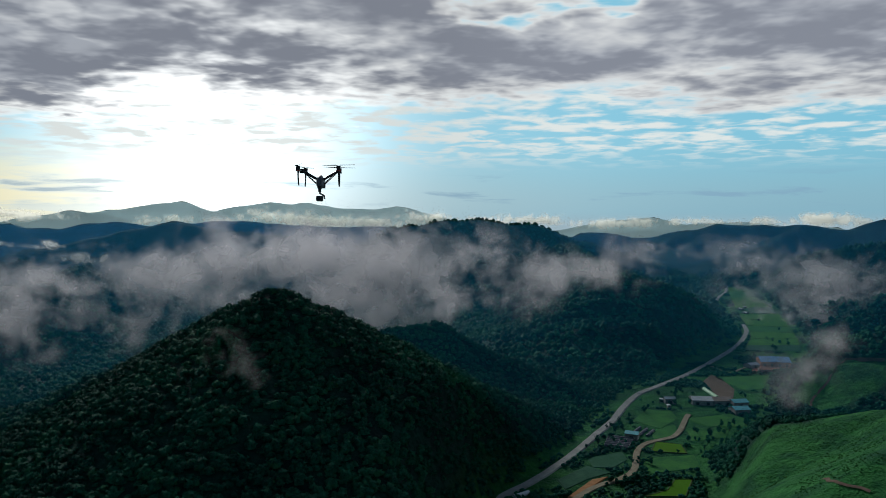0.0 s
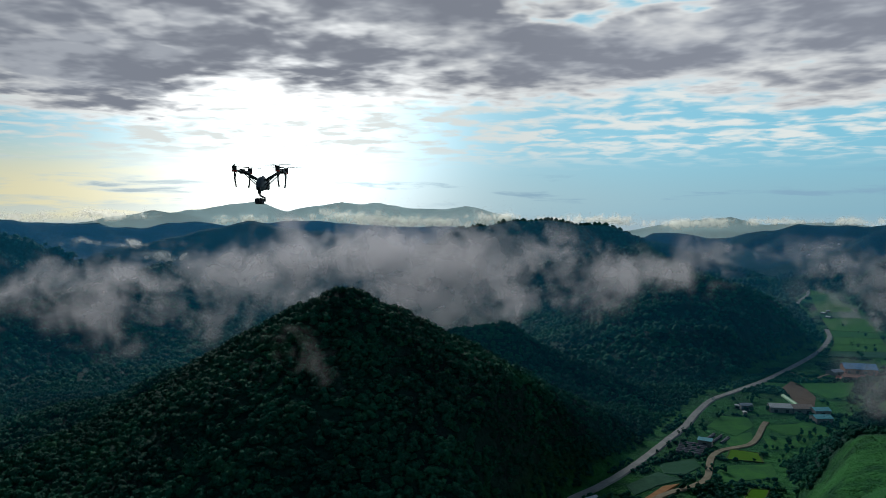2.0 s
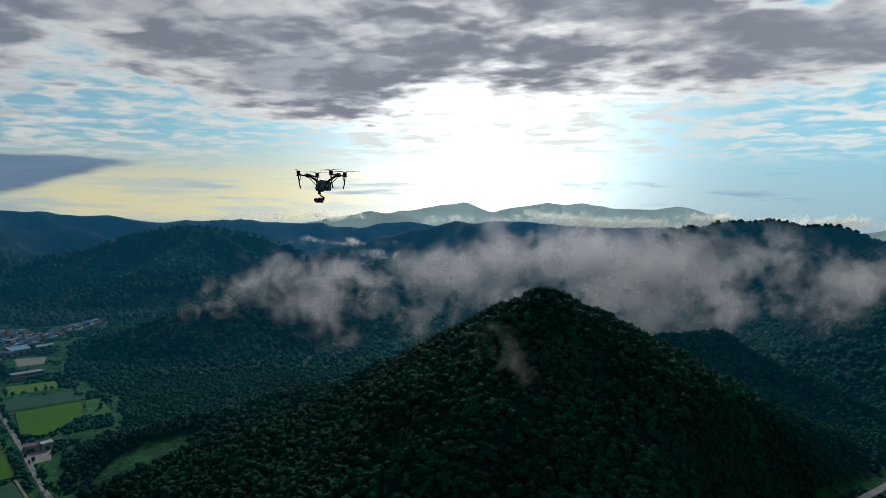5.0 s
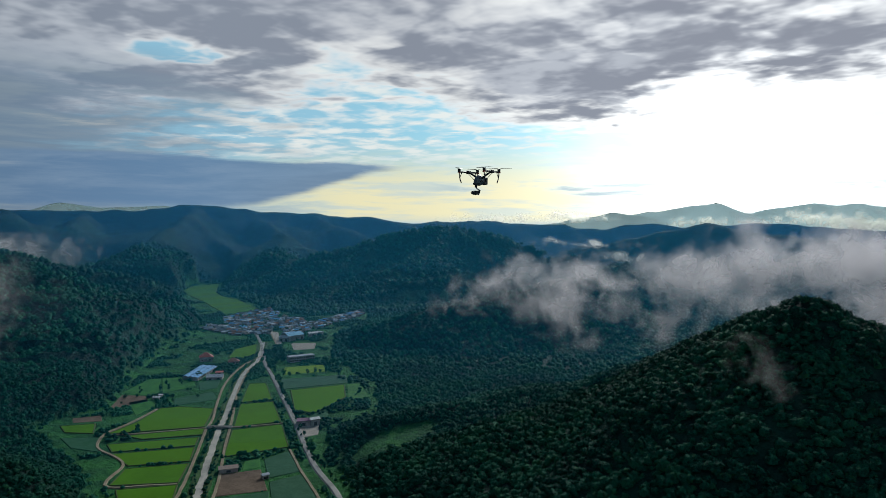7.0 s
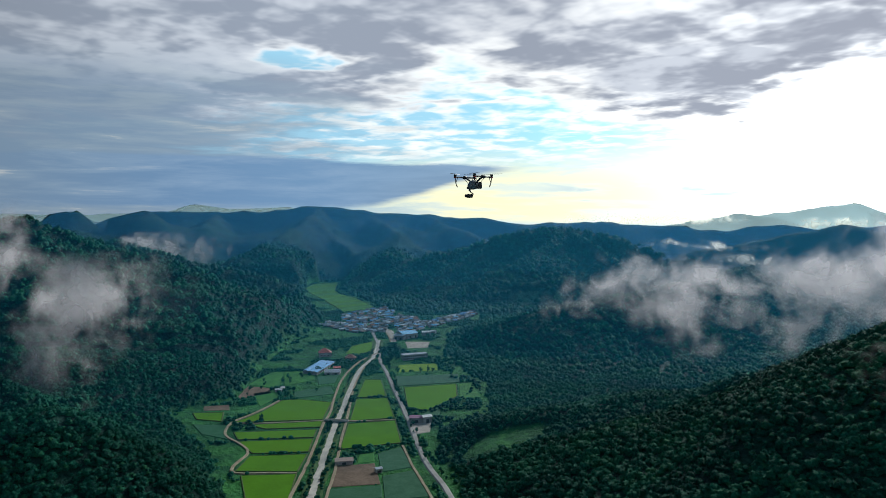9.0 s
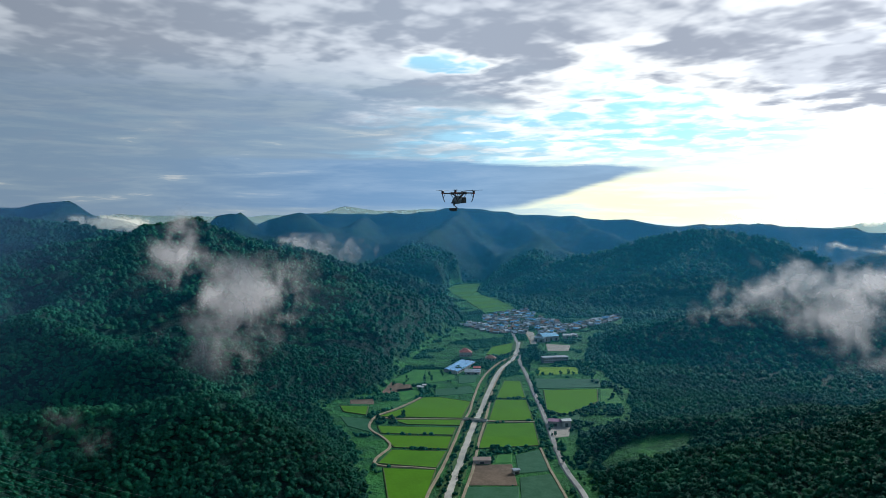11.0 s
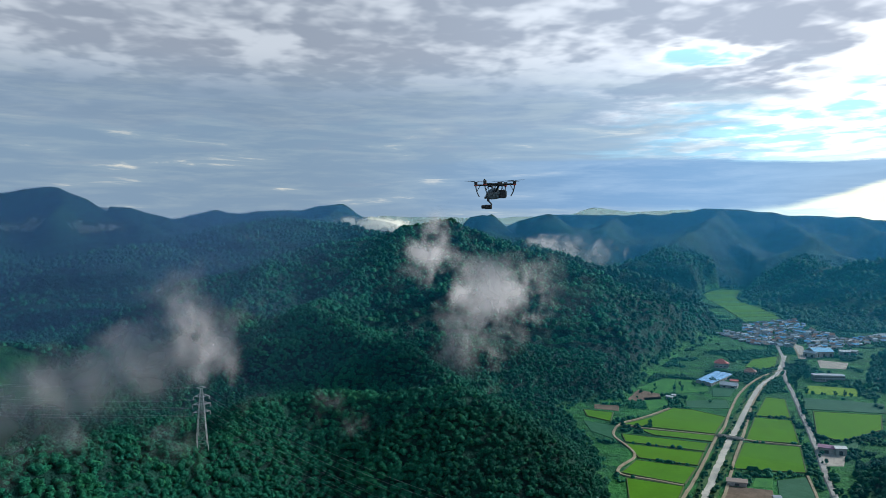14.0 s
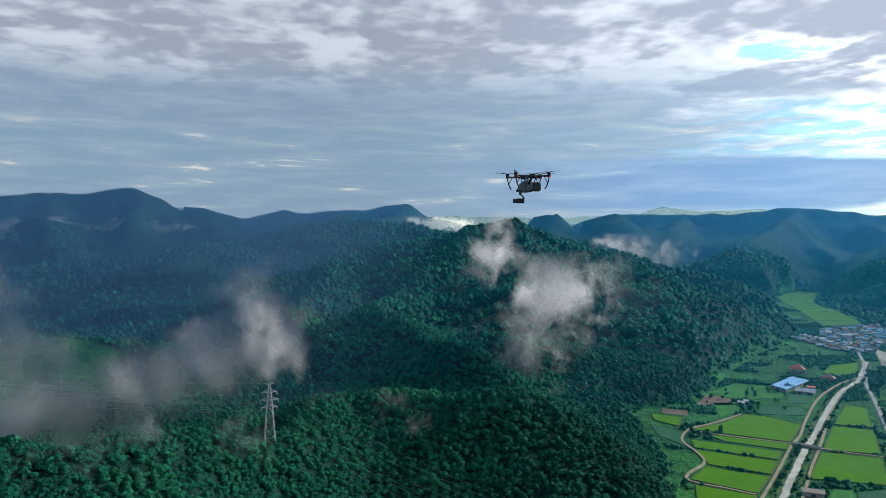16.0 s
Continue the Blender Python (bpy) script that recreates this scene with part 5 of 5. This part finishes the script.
for s in (-1, 1):
    part("arm", tube(((0.0, s * 0.03, 0.03), (0.0, s * (SPAN - 0.01), RISE)), 0.014), M_CARBON, drone)
    part("arm_strut", tube(((0.05, s * 0.04, -0.02), (0.05, s * (SPAN - 0.03), RISE - 0.02)), 0.005, 6), M_CARBON, drone)
    part("arm_strut", tube(((-0.05, s * 0.04, -0.02), (-0.05, s * (SPAN - 0.03), RISE - 0.02)), 0.005, 6), M_CARBON, drone)
    part("boom", tube(((-LONG, s * (SPAN - 0.013), RISE), (LONG, s * (SPAN + 0.013), RISE)), 0.012), M_CARBON, drone)
    part("boom_joint", lump(0.07, 0.05, 0.05, (0, s * SPAN, RISE), 0.3), M_BLACK, drone)
    for e in (-1, 1):
        x, y = e * LONG, s * (SPAN + 0.013 * e)
        b = bmesh.new()
        bmesh.ops.create_cone(b, cap_ends=True, segments=16, radius1=0.021, radius2=0.024, depth=0.05, matrix=Matrix.Translation((x, y, RISE + 0.02)))
        motor = part("motor", b, M_BLACK, drone)
        b = bmesh.new()
        bmesh.ops.create_cone(b, cap_ends=True, segments=16, radius1=0.025, radius2=0.025, depth=0.012, matrix=Matrix.Translation((x, y, RISE - 0.008)))
        part("motor_ring", b, M_RED, motor, "red ring under the motor")
        part("leg", tube(((x, y, RISE - 0.01), (x - e * 0.004, y, RISE - 0.05), (x - e * 0.022, y, RISE - 0.11), (x - e * 0.05, y, RISE - 0.16)), 0.008, 8), M_CARBON, drone)
        part("leg_brace", tube(((x - e * 0.06, y, RISE - 0.01), (x - e * 0.018, y, RISE - 0.085)), 0.005, 6), M_CARBON, drone)
        b = bmesh.new()
        turn = {(1, 1): 70, (1, -1): 20, (-1, 1): 115, (-1, -1): 160}[(e, s)]
        for flip in (0, 180):
            sections = []
            for q in range(7):
                t = q / 6
                rr, chord, twist = 0.015 + 0.175 * t, 0.030 * (1 - 0.6 * t) * (0.5 + min(t * 3, 0.5)), radians(24 - 16 * t)
                sections.append([b.verts.new(Matrix.Translation((x, y, RISE + 0.052)) @ Matrix.Rotation(radians(turn + flip), 4, "Z") @ Vector((rr, c * chord * math.cos(twist), c * chord * math.sin(twist) + dz))) for c, dz in ((-0.5, 0), (0, 0.0035), (0.5, 0), (0, -0.0005))])
            for s0, s1 in zip(sections, sections[1:]):
                for k in range(4):
                    b.faces.new((s0[k], s0[(k + 1) % 4], s1[(k + 1) % 4], s1[k]))
            b.faces.new(sections[0])
            b.faces.new(sections[-1])
        part("propeller", b, M_BLACK, drone, "thin black two-bladed propeller")
part("gimbal_mount", tube(((0.10, 0, -0.06), (0.10, 0, -0.10)), 0.018), M_BLACK, drone)
part("gimbal_yoke", tube(((0.10, 0, -0.10), (0.07, 0.0, -0.125), (0.065, 0.045, -0.15), (0.09, 0.052, -0.18)), 0.009, 8), M_BLACK, drone)
camera_body = part("slung_camera", lump(0.095, 0.075, 0.062, (0.10, 0, -0.182), 0.3), M_BLACK, drone)
part("lens", tube(((0.145, 0, -0.182), (0.180, 0, -0.182)), 0.026, 16), M_BLACK, camera_body)
part("lens_glass", tube(((0.181, 0, -0.182), (0.186, 0, -0.182)), 0.020, 16), M_GLASS, camera_body)
drone.matrix_world = pose(0, 0, DRONE_Z, 0, 0, 273)

# ---- mist lying in the valleys, and tinted sheets for the haze between the ridges ----
scene.cycles.transparent_max_bounces = 48


def vapour(name, colour, lo, hi, scale, most=1.0, clear=0.5, grain=4):
    mat = bpy.data.materials.new(name)
    mat.use_nodes = True
    mat.node_tree.nodes.clear()
    gr = Graph(mat.node_tree)
    p = place(gr)
    a = gr.nodes.new("ShaderNodeAttribute")
    a.attribute_name = "vapour_depth"
    big, small = gr.noise(p, scale, 3, 0.45, 0.6), gr.noise(p, scale * 2.8, grain, 0.48, 0.6)
    v = gr.m("ADD", gr.m("MULTIPLY", big, 0.5), gr.m("MULTIPLY", small, 0.5))
    thick = gr.m("ADD", a.outputs["Fac"], gr.m("MULTIPLY", gr.m("SUBTRACT", v, 0.5), 4.2))
    alpha = gr.m("MULTIPLY", gr.step(thick, lo, hi), most)
    alpha = gr.m("MULTIPLY", alpha, gr.step(a.outputs["Fac"], 0.0, 0.12))
    n = gr.node("ShaderNodeBump", Height=v, Strength=0.25, Distance=12.0)
    body = gr.node("ShaderNodeMixShader", Fac=clear)
    front, through_it = gr.node("ShaderNodeBsdfDiffuse", Color=colour), gr.node("ShaderNodeBsdfTranslucent", Color=colour)
    gr.links.new(n.outputs[0], front.inputs["Normal"])
    gr.links.new(n.outputs[0], through_it.inputs["Normal"])
    gr.links.new(front.outputs[0], body.inputs[1])
    gr.links.new(through_it.outputs[0], body.inputs[2])
    last = gr.node("ShaderNodeMixShader", Fac=alpha)
    gr.links.new(gr.node("ShaderNodeBsdfTransparent").outputs[0], last.inputs[1])
    gr.links.new(body.outputs[0], last.inputs[2])
    gr.links.new(last.outputs[0], gr.node("ShaderNodeOutputMaterial").inputs["Surface"])
    return mat


M_MIST = vapour("mist", (0.57, 0.54, 0.565), 0.18, 1.25, 0.011, 0.50, 0.85, 3)
M_WISP = vapour("thin_mist", (0.80, 0.78, 0.79), 0.2, 1.3, 0.03, 0.14, 0.6)
M_MIST_FAR = vapour("far_mist", (1.0, 0.97, 0.88), 0.2, 0.95, 0.009, 0.55, 0.85, 3)


def curtain(yaw0, yaw1, radius, z0, z1, na, nz, density, mat, name, lean=0.0):
    """A standing sheet of vapour on part of a circle; density(yaw, z) thins it out."""
    yw, zz = np.meshgrid(np.linspace(yaw0, yaw1, na), np.linspace(z0, z1, nz), indexing="ij")
    a = np.radians(yw)
    rr = radius + 26 * value_noise(yw * 14, zz, 45, 3) + lean * (zz - z0)
    verts = np.stack([6 - np.sin(a) * rr, -6 + np.cos(a) * rr, zz], -1).reshape(-1, 3)
    i, j = np.meshgrid(np.arange(na - 1), np.arange(nz - 1), indexing="ij")
    quads = np.stack([i * nz + j, (i + 1) * nz + j, (i + 1) * nz + j + 1, i * nz + j + 1], -1).reshape(-1, 4)
    me = mesh_from(name, verts, quads, mat)
    me.attributes.new("vapour_depth", "FLOAT", "POINT").data.foreach_set("value", density(yw, zz).reshape(-1).astype(np.float32))
    return new(name, me)


def mist_bank(radius, depth, *puffs):
    """Several sheets of mist, one behind another; puffs: yaw, height, half width in degrees, half height in metres, strength."""
    def density(yw, zz):
        d = np.zeros(yw.shape)
        for yaw, z, hw, hh, k in puffs:
            d = np.maximum(d, k * np.exp(-1.1 * (((yw - yaw) / hw) ** 2 + ((zz - z) / hh) ** 2)))
        return d
    y0, y1 = min(p[0] - 2 * p[2] for p in puffs), max(p[0] + 2 * p[2] for p in puffs)
    z0, z1 = max(2, min(p[1] - 2 * p[3] for p in puffs)), max(p[1] + 2 * p[3] for p in puffs)
    sheets = 3 if radius > 2000 else 4
    for k in range(sheets):
        ob = curtain(y0, y1, radius + depth * (k / (sheets - 1) - 0.5), z0, z1, max(16, int((y1 - y0) * 1.6)), 16, density, M_MIST_FAR if radius > 2000 else M_WISP if radius < 500 else M_MIST, "mist", 0.25)
        tagged(ob, "drifting grey-white bank of mist over the woods", "mist", kind="stuff")


mist_bank(960, 130, (10.1, 148, 8.8, 37, 1.0), (4.0, 133, 7.1, 44, 1.0), (14.8, 135, 5.3, 44, 0.9), (7.5, 96, 4.4, 44, 0.9), (20.8, 126, 6.6, 30, 0.68), (27.5, 117, 6.2, 24, 0.60), (30.9, 94, 2.6, 28, 0.62), (23.9, 73, 2.6, 24, 0.55), (-3.1, 111, 4.0, 30, 0.75), (-7.5, 126, 2.6, 21, 0.85), (-11.4, 130, 3.1, 18, 0.85), (-13.9, 146, 2.2, 18, 0.7), (0.5, 95, 3.5, 33, 0.7), (34.0, 125, 3.1, 20, 0.62), (36.2, 106, 2.6, 15, 0.55), (38.7, 86, 2.2, 12, 0.4), (29.9, 64, 2.6, 24, 0.36))
mist_bank(1500, 160, (-21.2, 135, 2.2, 18, 0.7), (-26.7, 88, 3.1, 29, 0.9), (-15.6, 132, 1.8, 17, 0.6), (-30.2, 19, 1.8, 23, 0.5), (-28.2, 46, 5.3, 58, 0.7), (-23.8, 104, 2.6, 25, 0.5))
mist_bank(720, 60, (-26.0, 64, 2.6, 12, 0.24), (-24.8, 40, 1.3, 17, 0.2), (-28.5, 92, 3.5, 13, 0.34), (-30.2, 74, 2.2, 10, 0.24))
mist_bank(440, 30, (15.6, 110, 1.5, 5, 0.42), (16.8, 118, 1.3, 4, 0.4), (15.0, 103, 1.0, 6, 0.36), (18.3, 127, 1.8, 4, 0.34), (14.4, 97, 0.8, 6, 0.3), (19.5, 116, 1.3, 4, 0.3))
mist_bank(800, 90, (75.4, 120, 4.4, 38, 0.72), (72.4, 133, 2.2, 22, 0.55), (77.6, 95, 2.8, 27, 0.62), (77.6, 58, 2.6, 28, 0.55), (75.2, 9, 1.8, 28, 0.42), (80.7, 144, 1.3, 25, 0.5), (79.4, 175, 0.9, 25, 0.4))
mist_bank(740, 90, (112.2, 30, 7.5, 26, 1.05), (106.7, 44, 5.3, 25, 1.05), (101.5, 55, 4.4, 26, 1.0), (97.3, 105, 2.8, 34, 0.6), (94.8, 98, 2.2, 26, 0.55), (114.2, 76, 3.1, 23, 0.6), (99.0, 131, 2.4, 16, 0.75), (96.5, 71, 2.2, 29, 0.6), (118.7, 44, 5.3, 34, 0.9), (117.4, 119, 2.6, 34, 0.7))
mist_bank(455, 30, (87.6, 80, 1.5, 5, 0.3), (86.0, 72, 1.2, 6, 0.28), (88.5, 69, 1.0, 6, 0.24), (111.8, 55, 2.2, 14, 0.40), (113.2, 69, 1.6, 6, 0.3), (107.5, 66, 5.0, 12, 0.42), (101.0, 62, 3.0, 12, 0.38), (94.7, 80, 1.6, 4, 0.28), (93.1, 86, 1.0, 5, 0.24))
mist_bank(1900, 120, (93.4, 138, 1.4, 20, 0.8), (80.0, 126, 0.9, 26, 0.5), (69.3, 111, 3.1, 32, 0.6), (71.4, 141, 1.5, 13, 0.8), (74.3, 112, 1.1, 32, 0.5), (108.6, 26, 2.6, 29, 0.4))
mist_bank(2480, 60, (112.4, 178, 2.6, 22, 1.0), (108.1, 177, 2.6, 20, 0.95), (114.8, 164, 2.2, 24, 1.0), (84.0, 186, 2.6, 18, 1.0), (104.0, 176, 1.8, 16, 0.8))
mist_bank(2350, 90, (32.7, 117, 0.5, 9, 0.55), (31.8, 126, 0.6, 11, 0.75), (31.1, 117, 0.4, 7, 0.5), (29.2, 108, 0.4, 7, 0.5), (28.5, 116, 0.5, 11, 0.7), (27.8, 109, 0.4, 7, 0.5), (25.5, 73, 2.2, 14, 0.4))
mist_bank(3600, 40, (13.2, 186, 2.6, 34, 1.0), (9.9, 163, 4.0, 29, 1.0), (11.6, 174, 3.1, 34, 1.0), (6.4, 157, 3.1, 26, 1.0), (1.6, 174, 2.2, 37, 1.0), (-3.3, 163, 1.8, 26, 0.9), (-6.3, 169, 2.6, 23, 0.9), (30.2, 197, 2.6, 23, 0.7), (19.7, 170, 3.1, 20, 0.6), (-12.8, 155, 2.6, 20, 0.8), (-19.3, 165, 2.2, 17, 0.7), (-28.1, 173, 3.1, 23, 0.9), (-23.1, 166, 2.2, 17, 0.7), (34.9, 185, 3.5, 23, 0.7))


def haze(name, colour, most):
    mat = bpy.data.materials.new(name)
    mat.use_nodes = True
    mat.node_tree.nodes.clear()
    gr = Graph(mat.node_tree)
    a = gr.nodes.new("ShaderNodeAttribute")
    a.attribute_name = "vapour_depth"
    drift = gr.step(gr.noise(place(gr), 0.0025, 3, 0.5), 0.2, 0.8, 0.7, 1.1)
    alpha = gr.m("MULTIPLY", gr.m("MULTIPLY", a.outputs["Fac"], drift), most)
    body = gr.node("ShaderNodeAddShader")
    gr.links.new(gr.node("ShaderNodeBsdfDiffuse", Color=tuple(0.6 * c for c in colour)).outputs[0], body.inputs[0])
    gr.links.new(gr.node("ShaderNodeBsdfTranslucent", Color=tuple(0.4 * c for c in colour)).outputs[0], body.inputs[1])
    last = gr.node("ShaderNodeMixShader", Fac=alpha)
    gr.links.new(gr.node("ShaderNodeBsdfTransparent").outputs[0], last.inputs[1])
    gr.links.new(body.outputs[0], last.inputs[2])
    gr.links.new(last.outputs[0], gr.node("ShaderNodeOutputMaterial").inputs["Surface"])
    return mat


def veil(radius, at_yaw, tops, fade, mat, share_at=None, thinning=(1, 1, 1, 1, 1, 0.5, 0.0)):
    """A tinted sheet standing for haze on part of a circle, thinning out at its top edge."""
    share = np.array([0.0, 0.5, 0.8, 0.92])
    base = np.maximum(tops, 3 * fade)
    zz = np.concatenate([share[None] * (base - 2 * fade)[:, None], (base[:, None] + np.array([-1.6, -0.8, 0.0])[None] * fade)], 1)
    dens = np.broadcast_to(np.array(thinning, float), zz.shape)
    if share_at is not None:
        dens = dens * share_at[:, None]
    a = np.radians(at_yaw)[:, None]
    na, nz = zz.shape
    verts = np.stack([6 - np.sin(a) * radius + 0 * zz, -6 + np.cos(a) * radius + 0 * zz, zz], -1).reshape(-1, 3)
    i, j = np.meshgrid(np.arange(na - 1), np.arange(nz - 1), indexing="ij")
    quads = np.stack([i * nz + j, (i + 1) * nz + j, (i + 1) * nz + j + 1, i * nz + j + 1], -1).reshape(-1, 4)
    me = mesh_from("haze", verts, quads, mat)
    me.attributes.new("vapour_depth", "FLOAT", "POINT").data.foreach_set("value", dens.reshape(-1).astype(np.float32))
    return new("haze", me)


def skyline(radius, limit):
    """Yaws, and for each the height at that radius that hides the land behind it, seen from the camera's orbit."""
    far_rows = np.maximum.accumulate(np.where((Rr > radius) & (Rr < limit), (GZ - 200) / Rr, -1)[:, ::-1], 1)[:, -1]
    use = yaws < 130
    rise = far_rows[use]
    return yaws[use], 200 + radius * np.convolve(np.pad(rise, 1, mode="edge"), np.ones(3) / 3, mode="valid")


# bluish sheets paint distance haze over the land, cut to its skyline
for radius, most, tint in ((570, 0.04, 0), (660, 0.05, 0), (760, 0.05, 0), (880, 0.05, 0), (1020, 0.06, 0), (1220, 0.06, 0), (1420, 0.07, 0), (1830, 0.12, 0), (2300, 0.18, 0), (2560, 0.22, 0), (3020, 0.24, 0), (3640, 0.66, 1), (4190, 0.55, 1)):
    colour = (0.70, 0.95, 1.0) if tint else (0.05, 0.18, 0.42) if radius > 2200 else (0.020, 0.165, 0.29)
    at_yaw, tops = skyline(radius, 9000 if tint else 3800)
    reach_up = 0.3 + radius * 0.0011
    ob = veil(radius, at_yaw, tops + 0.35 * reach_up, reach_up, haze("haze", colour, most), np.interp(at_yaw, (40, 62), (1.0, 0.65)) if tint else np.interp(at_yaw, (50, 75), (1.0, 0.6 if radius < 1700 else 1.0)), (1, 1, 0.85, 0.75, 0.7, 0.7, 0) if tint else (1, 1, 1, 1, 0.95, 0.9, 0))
    tagged(ob, "thin bluish sheet standing for haze, cut to the ridge skyline", "haze", kind="stuff")

# deeper haze sheets, cut to the skyline too, over the hollows beyond the tower hill
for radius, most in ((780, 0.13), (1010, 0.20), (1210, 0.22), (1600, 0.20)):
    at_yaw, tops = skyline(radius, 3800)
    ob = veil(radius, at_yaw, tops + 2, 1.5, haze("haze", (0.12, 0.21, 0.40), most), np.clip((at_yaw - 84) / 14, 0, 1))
    tagged(ob, "thin bluish sheet standing for haze, cut to the ridge skyline", "haze", kind="stuff")
